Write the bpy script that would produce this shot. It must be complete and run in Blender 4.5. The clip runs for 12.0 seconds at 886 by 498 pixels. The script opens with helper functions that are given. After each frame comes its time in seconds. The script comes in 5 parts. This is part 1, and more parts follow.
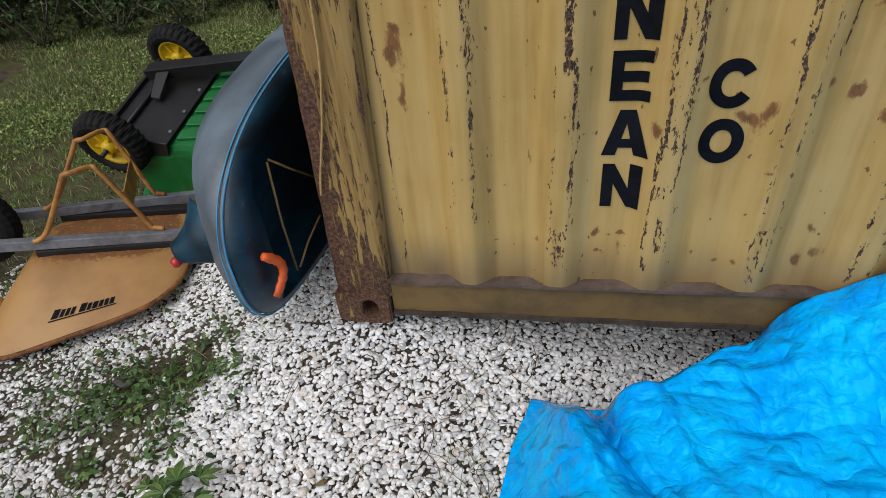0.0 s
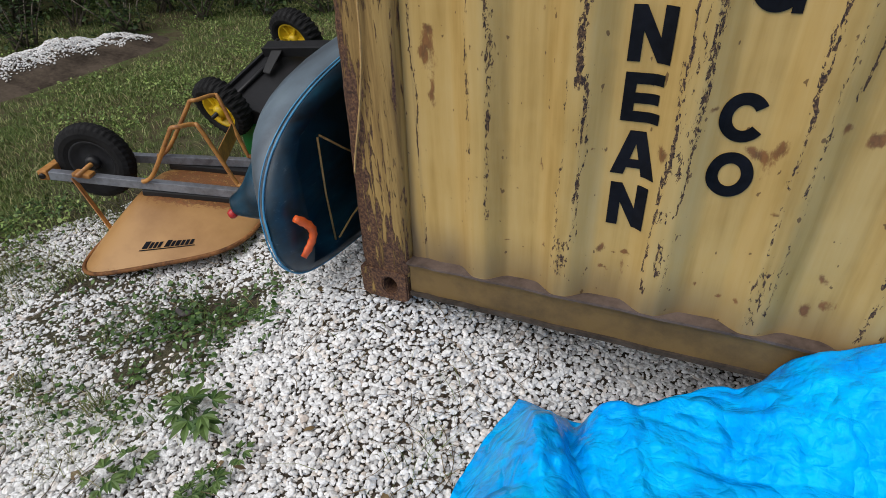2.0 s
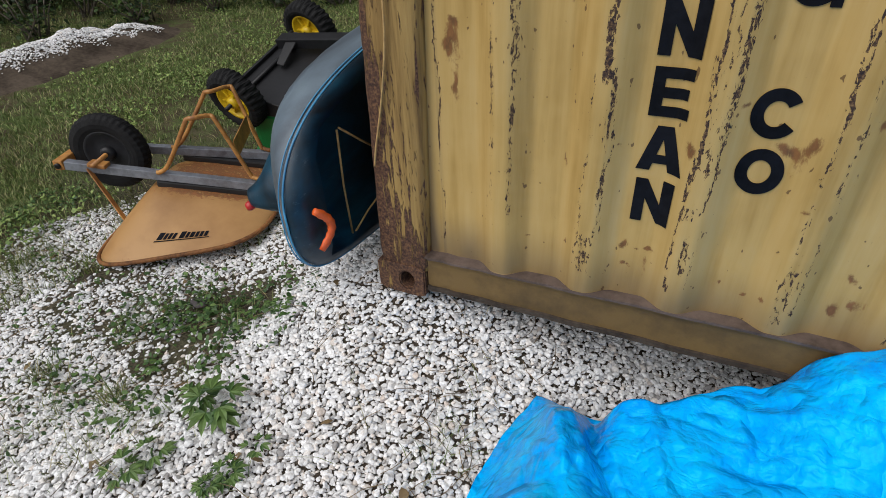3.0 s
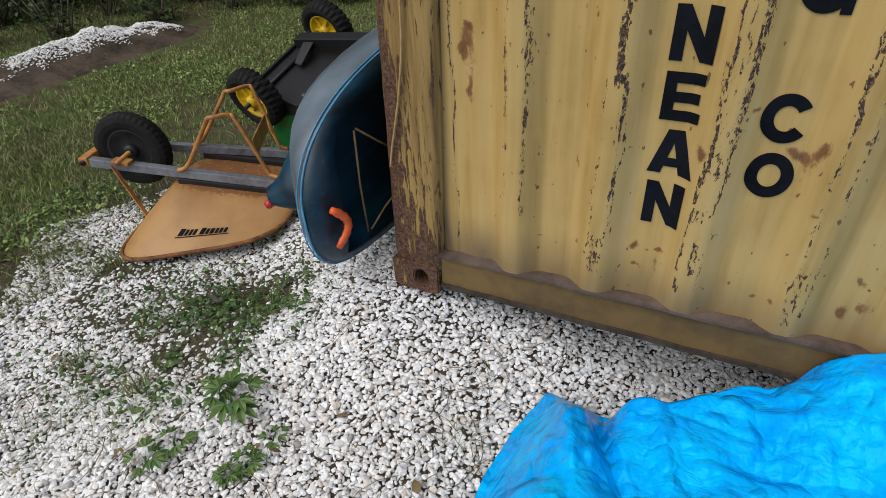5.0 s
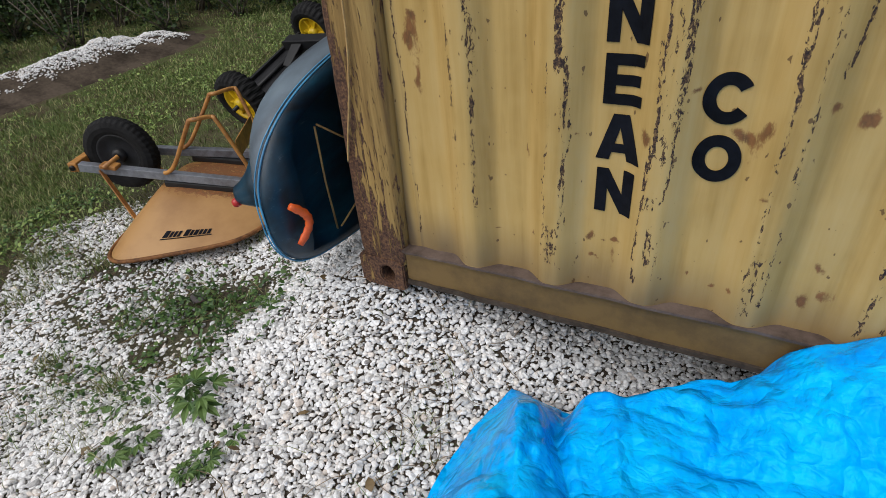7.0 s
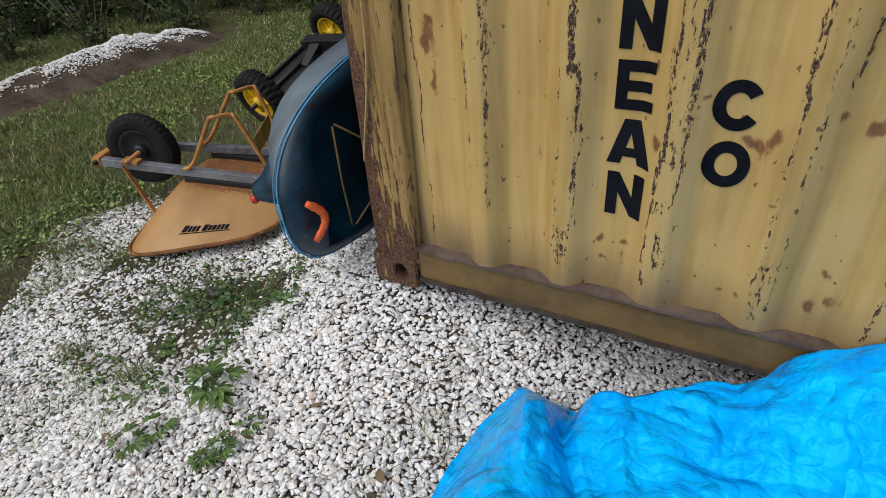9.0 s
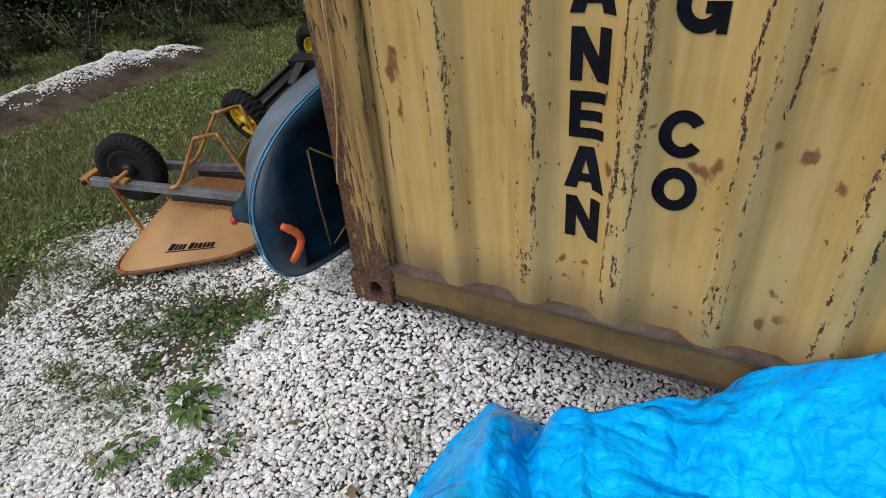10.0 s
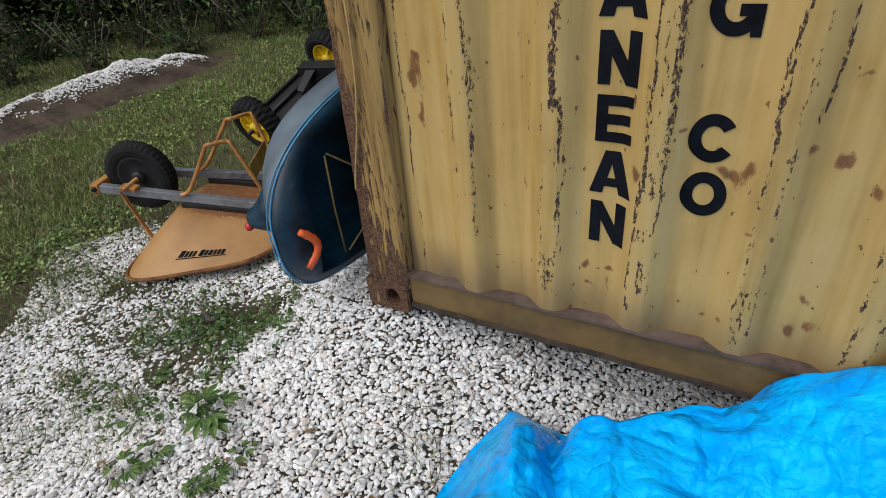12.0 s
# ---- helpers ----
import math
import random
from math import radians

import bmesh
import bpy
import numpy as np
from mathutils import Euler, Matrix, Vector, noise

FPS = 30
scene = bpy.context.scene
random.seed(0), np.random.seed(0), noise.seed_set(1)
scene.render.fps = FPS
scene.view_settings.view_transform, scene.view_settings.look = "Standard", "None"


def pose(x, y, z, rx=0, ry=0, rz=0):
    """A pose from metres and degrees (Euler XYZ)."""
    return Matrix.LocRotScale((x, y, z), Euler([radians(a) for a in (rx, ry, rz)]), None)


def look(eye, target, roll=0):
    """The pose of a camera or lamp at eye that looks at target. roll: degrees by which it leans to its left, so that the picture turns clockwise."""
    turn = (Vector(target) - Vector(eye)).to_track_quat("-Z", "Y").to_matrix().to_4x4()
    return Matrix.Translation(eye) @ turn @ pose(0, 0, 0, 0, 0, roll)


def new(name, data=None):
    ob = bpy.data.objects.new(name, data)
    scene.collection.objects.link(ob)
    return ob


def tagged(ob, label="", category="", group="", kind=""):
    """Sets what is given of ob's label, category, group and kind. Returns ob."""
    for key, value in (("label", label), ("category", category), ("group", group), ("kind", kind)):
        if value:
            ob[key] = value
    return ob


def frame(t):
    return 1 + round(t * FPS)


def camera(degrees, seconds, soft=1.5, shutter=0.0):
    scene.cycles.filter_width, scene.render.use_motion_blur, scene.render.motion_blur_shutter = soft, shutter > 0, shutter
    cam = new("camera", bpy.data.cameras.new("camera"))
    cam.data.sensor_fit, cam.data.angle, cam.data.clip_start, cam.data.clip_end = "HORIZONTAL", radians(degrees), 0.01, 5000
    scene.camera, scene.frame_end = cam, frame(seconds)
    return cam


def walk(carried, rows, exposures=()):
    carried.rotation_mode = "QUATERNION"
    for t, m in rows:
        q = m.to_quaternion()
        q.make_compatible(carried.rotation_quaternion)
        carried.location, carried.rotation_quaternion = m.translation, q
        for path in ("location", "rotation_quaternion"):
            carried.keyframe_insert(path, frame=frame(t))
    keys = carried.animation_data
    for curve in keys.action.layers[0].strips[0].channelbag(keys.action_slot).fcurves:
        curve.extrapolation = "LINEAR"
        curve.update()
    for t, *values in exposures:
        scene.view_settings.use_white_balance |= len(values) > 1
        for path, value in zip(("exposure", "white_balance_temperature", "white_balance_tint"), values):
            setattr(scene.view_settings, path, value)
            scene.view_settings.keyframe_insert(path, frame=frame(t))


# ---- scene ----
cam = camera(77.0, 12.0, soft=0.6)
PATH = [
    (0, (0.296, -0.006, 1.374), (-0.094, 1.57, 0.205), -6.1),
    (0.5, (0.289, 0.011, 1.356), (-0.207, 1.563, 0.197), -4.6),
    (1, (0.427, 0.057, 1.345), (-0.194, 1.579, 0.206), -4.0),
    (1.5, (0.583, 0.03, 1.356), (-0.134, 1.518, 0.229), -3.5),
    (2, (0.549, -0.027, 1.379), (-0.19, 1.447, 0.248), -3.5),
    (2.5, (0.517, -0.046, 1.386), (-0.227, 1.421, 0.247), -3.3),
    (3, (0.51, -0.036, 1.375), (-0.242, 1.42, 0.229), -3.2),
    (5, (0.522, -0.057, 1.399), (-0.272, 1.371, 0.246), -3.7),
    (5.5, (0.517, -0.045, 1.368), (-0.29, 1.376, 0.215), -3.7),
    (6, (0.512, -0.046, 1.369), (-0.299, 1.376, 0.22), -3.9),
    (6.5, (0.548, -0.026, 1.356), (-0.276, 1.398, 0.217), -4.7),
    (7, (0.668, 0.025, 1.355), (-0.195, 1.423, 0.216), -6.1),
    (7.2, (0.767, 0.06, 1.339), (-0.119, 1.444, 0.199), -6.6),
    (9, (0.682, 0.002, 1.373), (-0.219, 1.378, 0.235), -5.9),
    (9.5, (0.701, 0.021, 1.382), (-0.198, 1.409, 0.257), -6.1),
    (10, (0.766, 0.029, 1.42), (-0.14, 1.42, 0.305), -6.4),
    (10.5, (0.736, -0.005, 1.421), (-0.174, 1.389, 0.313), -6.3),
    (11, (0.742, 0.009, 1.407), (-0.172, 1.402, 0.302), -6.3),
    (11.5, (0.725, 0.01, 1.409), (-0.188, 1.412, 0.313), -6.2),
    (12, (0.713, 0.008, 1.411), (-0.199, 1.416, 0.322), -6.3),
]
walk(cam, [(t, look(eye, target, roll)) for t, eye, target, roll in PATH],
     exposures=[(0, 0.06), (1, 0.10), (2, 0.16), (12, 0.16)])

# ---- light ----
world = bpy.data.worlds.new("overcast")
scene.world = world
world.use_nodes = True
wn = world.node_tree
sky = wn.nodes.new("ShaderNodeTexSky")
sky.sky_type, sky.sun_disc = "NISHITA", False
sky.sun_elevation, sky.sun_rotation = radians(55), radians(212)
sky.dust_density, sky.air_density = 2.0, 1.0
grey = wn.nodes.new("ShaderNodeHueSaturation")      # cloud cover
grey.inputs["Saturation"].default_value = 0.22
wn.links.new(sky.outputs["Color"], grey.inputs["Color"])
wn.links.new(grey.outputs["Color"], wn.nodes["Background"].inputs["Color"])
wn.nodes["Background"].inputs["Strength"].default_value = 0.12
sun = new("sun", bpy.data.lights.new("sun", "SUN"))
sun.data.energy, sun.data.angle, sun.data.color = 1.75, radians(60), (1.0, 0.97, 0.93)
sun.matrix_basis = look((-1.0, -2.6, 5.2), (0.4, 1.0, 0.2))


# ---- materials ----
def mat(name):
    m = bpy.data.materials.new(name)
    m.use_nodes = True
    return m, m.node_tree, m.node_tree.nodes["Principled BSDF"]


def node(nt, kind, **kw):
    n = nt.nodes.new("ShaderNode" + kind)
    for k, v in kw.items():
        if k in ("scale", "detail", "roughness", "distortion"):
            n.inputs[k.capitalize()].default_value = v
    return n


def coords(nt):
    return nt.nodes.new("ShaderNodeTexCoord").outputs["Object"]


def scaled(nt, vec, s):
    m = nt.nodes.new("ShaderNodeMapping")
    m.inputs["Scale"].default_value = s
    nt.links.new(vec, m.inputs["Vector"])
    return m.outputs["Vector"]


def noise_tex(nt, vec, scale, detail=4.0, rough=0.55, dist=0.0):
    n = node(nt, "TexNoise", scale=scale, detail=detail, roughness=rough, distortion=dist)
    nt.links.new(vec, n.inputs["Vector"])
    return n.outputs["Fac"]


def ramp(nt, fac, stops):
    r = nt.nodes.new("ShaderNodeValToRGB")
    while len(r.color_ramp.elements) < len(stops):
        r.color_ramp.elements.new(0.5)
    for e, (p, c) in zip(r.color_ramp.elements, stops):
        e.position = p
        e.color = (*c, 1) if len(c) == 3 else c
    nt.links.new(fac, r.inputs["Fac"])
    return r.outputs["Color"]


def steps(nt, fac, a, b):
    m = nt.nodes.new("ShaderNodeMapRange")
    m.interpolation_type = "SMOOTHSTEP"
    m.inputs["From Min"].default_value, m.inputs["From Max"].default_value = a, b
    nt.links.new(fac, m.inputs["Value"])
    return m.outputs["Result"]


def mix(nt, fac, a, b, mode="MIX"):
    m = nt.nodes.new("ShaderNodeMix")
    m.data_type, m.blend_type = "RGBA", mode
    for sock, v in ((m.inputs[0], fac), (m.inputs[6], a), (m.inputs[7], b)):
        if isinstance(v, (int, float)):
            sock.default_value = v
        elif isinstance(v, tuple):
            sock.default_value = (*v, 1)
        else:
            nt.links.new(v, sock)
    return m.outputs[2]


def calc(nt, op, a, b=0.0):
    m = nt.nodes.new("ShaderNodeMath")
    m.operation = op
    for i, v in enumerate((a, b)):
        if isinstance(v, (int, float)):
            m.inputs[i].default_value = v
        else:
            nt.links.new(v, m.inputs[i])
    return m.outputs[0]


def bump(nt, bs, height, strength, distance=0.01):
    b = nt.nodes.new("ShaderNodeBump")
    b.inputs["Strength"].default_value, b.inputs["Distance"].default_value = strength, distance
    nt.links.new(height, b.inputs["Height"])
    nt.links.new(b.outputs["Normal"], bs.inputs["Normal"])


def attr(nt, name):
    a = nt.nodes.new("ShaderNodeAttribute")
    a.attribute_name = name
    return a


def simple(name, col, dark, scale=30.0, rough=0.5, metal=0.0, bumps=0.2, spec=0.5):
    """Two tones in noise at two scales, with fine relief."""
    m, nt, bs = mat(name)
    v = coords(nt)
    big = noise_tex(nt, v, scale * 0.15, 3)
    fine = noise_tex(nt, v, scale, 5, 0.65)
    both = calc(nt, "ADD", calc(nt, "MULTIPLY", big, 0.6), calc(nt, "MULTIPLY", fine, 0.4))
    nt.links.new(ramp(nt, both, [(0.36, dark), (0.6, col)]), bs.inputs["Base Color"])
    bs.inputs["Roughness"].default_value, bs.inputs["Metallic"].default_value = rough, metal
    bs.inputs["Specular IOR Level"].default_value = spec
    if bumps:
        bump(nt, bs, fine, bumps, 0.003)
    return m


def make_container_paint():
    """Mustard paint; the attribute wear holds scrapes (red), rust (green), dirt and painted groove shade (blue)."""
    m, nt, bs = mat("mustard_container_paint")
    v = coords(nt)
    w = attr(nt, "wear")
    sep = nt.nodes.new("ShaderNodeSeparateColor")
    nt.links.new(w.outputs["Color"], sep.inputs["Color"])
    streak = noise_tex(nt, scaled(nt, v, (1, 1, 0.07)), 26, 5, 0.6)
    cloud = noise_tex(nt, v, 3.0, 4, 0.6)
    fine = noise_tex(nt, v, 160, 4, 0.7)
    grit = noise_tex(nt, scaled(nt, v, (1, 1, 0.45)), 75, 6, 0.75, 0.4)
    dash = noise_tex(nt, scaled(nt, v, (1, 1, 0.38)), 150, 4, 0.65, 0.6)
    base = ramp(nt, calc(nt, "ADD", calc(nt, "MULTIPLY", streak, 0.55), calc(nt, "MULTIPLY", cloud, 0.45)),
                [(0.34, (0.33, 0.205, 0.058)), (0.5, (0.45, 0.30, 0.104)), (0.66, (0.50, 0.352, 0.145))])
    base = mix(nt, calc(nt, "MULTIPLY", sep.outputs["Blue"], 0.85), base, (0.105, 0.078, 0.058))
    stain = steps(nt, calc(nt, "ADD", sep.outputs["Green"], calc(nt, "MULTIPLY", calc(nt, "SUBTRACT", grit, 0.5), 1.5)), 0.28, 0.7)
    base = mix(nt, calc(nt, "MULTIPLY", stain, 0.9), base, ramp(nt, grit, [(0.35, (0.07, 0.028, 0.016)), (0.65, (0.21, 0.085, 0.03))]))
    bare = steps(nt, calc(nt, "ADD", sep.outputs["Red"], calc(nt, "ADD", calc(nt, "MULTIPLY", calc(nt, "SUBTRACT", dash, 0.5), 2.0), calc(nt, "MULTIPLY", calc(nt, "SUBTRACT", grit, 0.5), 0.9))), 0.50, 0.58)
    base = mix(nt, bare, base, ramp(nt, fine, [(0.4, (0.022, 0.016, 0.018)), (0.54, (0.085, 0.048, 0.028)), (0.7, (0.26, 0.16, 0.07))]))
    spots = steps(nt, noise_tex(nt, scaled(nt, v, (1, 1, 0.6)), 60, 2, 0.5), 0.70, 0.73)
    base = mix(nt, calc(nt, "MULTIPLY", spots, 0.8), base, (0.09, 0.045, 0.022))
    nt.links.new(base, bs.inputs["Base Color"])
    nt.links.new(calc(nt, "ADD", 0.55, calc(nt, "MULTIPLY", bare, 0.3)), bs.inputs["Roughness"])
    bs.inputs["Specular IOR Level"].default_value = 0.25
    h = calc(nt, "SUBTRACT", calc(nt, "MULTIPLY", fine, 0.15), calc(nt, "MULTIPLY", bare, 0.8))
    bump(nt, bs, h, 0.5, 0.002)
    return m


def make_flaking(name, amount, side=0.0):
    """Mustard paint flaking off rusted steel in upright strips, most along the outer edge and low down."""
    m, nt, bs = mat(name)
    v = coords(nt)
    strips = noise_tex(nt, scaled(nt, v, (1, 1, 0.13)), 60, 8, 0.72, 0.5)
    cloud = noise_tex(nt, scaled(nt, v, (1, 1, 0.45)), 9, 5, 0.65)
    fine = noise_tex(nt, v, 120, 5, 0.7)
    streak = noise_tex(nt, scaled(nt, v, (1, 1, 0.06)), 42, 5, 0.6)
    paint = ramp(nt, streak, [(0.32, (0.13, 0.075, 0.026)), (0.5, (0.28, 0.175, 0.058)), (0.68, (0.38, 0.25, 0.085))])
    rust = ramp(nt, fine, [(0.34, (0.022, 0.012, 0.010)), (0.5, (0.085, 0.042, 0.028)), (0.68, (0.21, 0.115, 0.055))])
    c = nt.nodes.new("ShaderNodeSeparateXYZ")
    nt.links.new(v, c.inputs[0])
    low = calc(nt, "MULTIPLY", steps(nt, c.outputs["Z"], 1.0, 0.40), 0.075)
    edge = calc(nt, "MULTIPLY", steps(nt, c.outputs["X"], -0.19, -0.285), side)
    f = calc(nt, "ADD", calc(nt, "MULTIPLY", strips, 0.6), calc(nt, "MULTIPLY", cloud, 0.4))
    f = calc(nt, "ADD", calc(nt, "ADD", f, low), edge)
    flake = steps(nt, f, amount, amount + 0.03)
    nt.links.new(mix(nt, flake, paint, rust), bs.inputs["Base Color"])
    bs.inputs["Roughness"].default_value = 0.72
    bs.inputs["Specular IOR Level"].default_value = 0.3
    bump(nt, bs, calc(nt, "SUBTRACT", calc(nt, "MULTIPLY", fine, 0.3), flake), 0.8, 0.003)
    return m


def make_ground():
    """Soil and dead grass, turning into dark dirt with painted gap shade where the attribute gravel is high."""
    m, nt, bs = mat("soil_and_gap_shade")
    v = coords(nt)
    g = attr(nt, "gravel").outputs["Fac"]
    fine = noise_tex(nt, v, 90, 6, 0.7)
    mid = noise_tex(nt, v, 9, 5, 0.65)
    big = noise_tex(nt, v, 1.1, 4, 0.6)
    soil = ramp(nt, calc(nt, "ADD", calc(nt, "MULTIPLY", fine, 0.5), calc(nt, "MULTIPLY", mid, 0.5)),
                [(0.35, (0.035, 0.026, 0.016)), (0.5, (0.085, 0.07, 0.038)), (0.65, (0.15, 0.125, 0.075))])
    green = ramp(nt, fine, [(0.35, (0.03, 0.048, 0.014)), (0.65, (0.11, 0.15, 0.042))])
    lawn = mix(nt, steps(nt, calc(nt, "ADD", calc(nt, "MULTIPLY", mid, 0.5), calc(nt, "MULTIPLY", big, 0.5)), 0.42, 0.58), soil, green)
    # brown dirt, darkened to put the shade between stones into the colour
    dirt_gap_shade = ramp(nt, fine, [(0.35, (0.026, 0.020, 0.015)), (0.65, (0.115, 0.092, 0.070))])
    nt.links.new(mix(nt, g, lawn, dirt_gap_shade), bs.inputs["Base Color"])
    bs.inputs["Roughness"].default_value = 0.95
    bs.inputs["Specular IOR Level"].default_value = 0.2
    bump(nt, bs, fine, 0.6, 0.02)
    return m


def make_stone():
    m, nt, bs = mat("white_marble_gravel")
    v = coords(nt)
    r = nt.nodes.new("ShaderNodeNewGeometry").outputs["Random Per Island"]
    tint = ramp(nt, r, [(0.0, (0.34, 0.33, 0.33)), (0.09, (0.60, 0.60, 0.61)), (0.30, (0.78, 0.785, 0.80)), (0.78, (0.89, 0.895, 0.915)), (0.94, (0.82, 0.775, 0.74)), (1.0, (0.64, 0.56, 0.51))])
    fine = noise_tex(nt, v, 130, 4, 0.6)
    nt.links.new(mix(nt, 1.0, tint, ramp(nt, fine, [(0.3, (0.72, 0.71, 0.70)), (0.6, (1, 1, 1))]), "MULTIPLY"), bs.inputs["Base Color"])
    bs.inputs["Roughness"].default_value = 0.75
    bs.inputs["Specular IOR Level"].default_value = 0.3
    bump(nt, bs, fine, 0.35, 0.003)
    return m


def make_leaf(name, a, b, c):
    m, nt, bs = mat(name)
    r = nt.nodes.new("ShaderNodeNewGeometry").outputs["Random Per Island"]
    n = noise_tex(nt, coords(nt), 40, 3)
    col = ramp(nt, r, [(0.0, a), (0.5, b), (1.0, c)])
    nt.links.new(mix(nt, 1.0, col, ramp(nt, n, [(0.3, (0.7, 0.7, 0.7)), (0.7, (1.1, 1.1, 1.0))]), "MULTIPLY"), bs.inputs["Base Color"])
    bs.inputs["Roughness"].default_value = 0.55
    bs.inputs["Specular IOR Level"].default_value = 0.35
    return m


def make_tarp():
    m, nt, bs = mat("blue_polyethylene_sheet")
    v = coords(nt)
    weave = noise_tex(nt, v, 420, 2, 0.5)
    wr = noise_tex(nt, v, 28, 7, 0.62, 1.1)
    big = noise_tex(nt, v, 5, 4, 0.55, 0.8)
    # blue blotches paint the light and dark of the folds into the colour
    nt.links.new(ramp(nt, calc(nt, "ADD", calc(nt, "MULTIPLY", wr, 0.4), calc(nt, "MULTIPLY", big, 0.6)),
                      [(0.36, (0.0, 0.27, 0.88)), (0.5, (0.0, 0.37, 0.95)), (0.64, (0.0, 0.48, 0.98))]), bs.inputs["Base Color"])
    bs.inputs["Roughness"].default_value = 0.25
    bs.inputs["Specular IOR Level"].default_value = 0.4
    bs.inputs["Specular Tint"].default_value = (0.08, 0.75, 1.0, 1)      # cyan of the highlights put into the specular colour
    warp = nt.nodes.new("ShaderNodeVectorMath")
    warp.operation = "MULTIPLY_ADD"
    nz = node(nt, "TexNoise", scale=8, detail=3)
    nt.links.new(v, nz.inputs["Vector"])
    nt.links.new(nz.outputs["Color"], warp.inputs[0])
    warp.inputs[1].default_value = (0.07, 0.07, 0.07)
    nt.links.new(v, warp.inputs[2])
    h = calc(nt, "MULTIPLY", weave, 0.0002)
    for size, amp in (((6, 10, 8), 0.050), ((20, 13, 17), 0.024), ((38, 62, 50), 0.0055), ((120, 85, 100), 0.0018)):       # sharp V-shaped creases
        crease = noise_tex(nt, scaled(nt, warp.outputs[0], size), 1.0, 1.0, 0.4)
        h = calc(nt, "ADD", h, calc(nt, "MULTIPLY", calc(nt, "ABSOLUTE", calc(nt, "SUBTRACT", crease, 0.5)), amp))
    bump(nt, bs, h, 1.0, 1.0)
    return m


def make_kayak(name, a, b, c):
    """Blue and black polyethylene that was moulded in one streaky run."""
    m, nt, bs = mat(name)
    v = coords(nt)
    n = noise_tex(nt, scaled(nt, v, (1, 0.5, 1)), 5.5, 6, 0.62, 0.5)
    sc = noise_tex(nt, scaled(nt, v, (1, 0.15, 1)), 60, 5, 0.7)
    col = ramp(nt, n, [(0.35, a), (0.52, b), (0.72, c)])
    scr = steps(nt, sc, 0.6, 0.78)
    nt.links.new(mix(nt, calc(nt, "MULTIPLY", scr, 0.35), col, (0.2, 0.26, 0.3)), bs.inputs["Base Color"])
    nt.links.new(calc(nt, "ADD", 0.33, calc(nt, "MULTIPLY", n, 0.2)), bs.inputs["Roughness"])
    bump(nt, bs, sc, 0.12, 0.002)
    return m


def make_tray():
    m, nt, bs = mat("ochre_painted_steel")
    v = coords(nt)
    cloud = noise_tex(nt, v, 4, 5, 0.6)
    grit = noise_tex(nt, v, 45, 6, 0.75)
    col = ramp(nt, cloud, [(0.3, (0.27, 0.135, 0.043)), (0.6, (0.38, 0.208, 0.074))])
    rust = ramp(nt, grit, [(0.35, (0.06, 0.025, 0.012)), (0.65, (0.28, 0.11, 0.035))])
    f = calc(nt, "ADD", attr(nt, "wear").outputs["Fac"], calc(nt, "MULTIPLY", calc(nt, "SUBTRACT", grit, 0.5), 1.6))
    k = steps(nt, f, 0.34, 0.55)
    nt.links.new(mix(nt, k, col, rust), bs.inputs["Base Color"])
    bs.inputs["Roughness"].default_value = 0.5
    bump(nt, bs, grit, 0.2, 0.002)
    return m


PAINT = make_container_paint()
FLAKED = make_flaking("flaking_mustard_paint", 0.555, 0.115)
RUSTY = make_flaking("rusted_steel_with_paint_rests", 0.47)
# dirty paint made darker still, shade put into its colour
DULL = simple("dirty_shaded_mustard_paint", (0.13, 0.088, 0.034), (0.045, 0.031, 0.017), 18, 0.65, spec=0.25)
LIP = simple("grimy_grey_steel", (0.135, 0.10, 0.085), (0.06, 0.043, 0.036), 40, 0.75, spec=0.2)
RAIL = simple("mud_stained_mustard_paint", (0.165, 0.106, 0.042), (0.075, 0.05, 0.025), 22, 0.6, spec=0.25)
FLANGE = simple("dark_muddy_steel", (0.075, 0.058, 0.045), (0.022, 0.017, 0.014), 60, 0.8, spec=0.2)
BLACK_PAINT = simple("black_letter_paint", (0.009, 0.010, 0.014), (0.004, 0.0045, 0.006), 60, 0.7, bumps=0.1, spec=0.06)
GROUND = make_ground()
STONE = make_stone()
GRASS = make_leaf("short_grass", (0.07, 0.115, 0.03), (0.18, 0.245, 0.07), (0.37, 0.33, 0.18))
LAWN_LEAF = make_leaf("lawn_weed_leaf", (0.08, 0.14, 0.036), (0.17, 0.26, 0.065), (0.30, 0.38, 0.12))
WEED = make_leaf("weed_leaf", (0.022, 0.055, 0.014), (0.05, 0.11, 0.027), (0.11, 0.18, 0.05))
DRY = make_leaf("dry_stalks_and_leaves", (0.06, 0.035, 0.02), (0.15, 0.10, 0.05), (0.24, 0.17, 0.09))
# near-black greens: the deep shadow of the woods is in the leaf colour
BUSH = make_leaf("shaded_undergrowth_leaf", (0.007, 0.016, 0.005), (0.019, 0.043, 0.011), (0.075, 0.13, 0.032))
SOIL = simple("bare_brown_soil", (0.10, 0.078, 0.060), (0.034, 0.026, 0.020), 30, 0.95, bumps=0.8, spec=0.1)
BARK = simple("grey_bark", (0.20, 0.17, 0.14), (0.07, 0.055, 0.045), 40, 0.9, bumps=0.7)
TARP = make_tarp()
KAYAK = make_kayak("teal_and_black_polyethylene", (0.004, 0.008, 0.013), (0.004, 0.032, 0.060), (0.006, 0.085, 0.14))
# worn hull side, its base colour lightened to hold the grey sky sheen
HULL = make_kayak("weathered_teal_with_sky_sheen", (0.07, 0.085, 0.105), (0.11, 0.145, 0.18), (0.16, 0.21, 0.25))
TRAY = make_tray()
STRIPE = simple("pale_blue_trim", (0.07, 0.30, 0.50), (0.03, 0.15, 0.30), 30, 0.4)
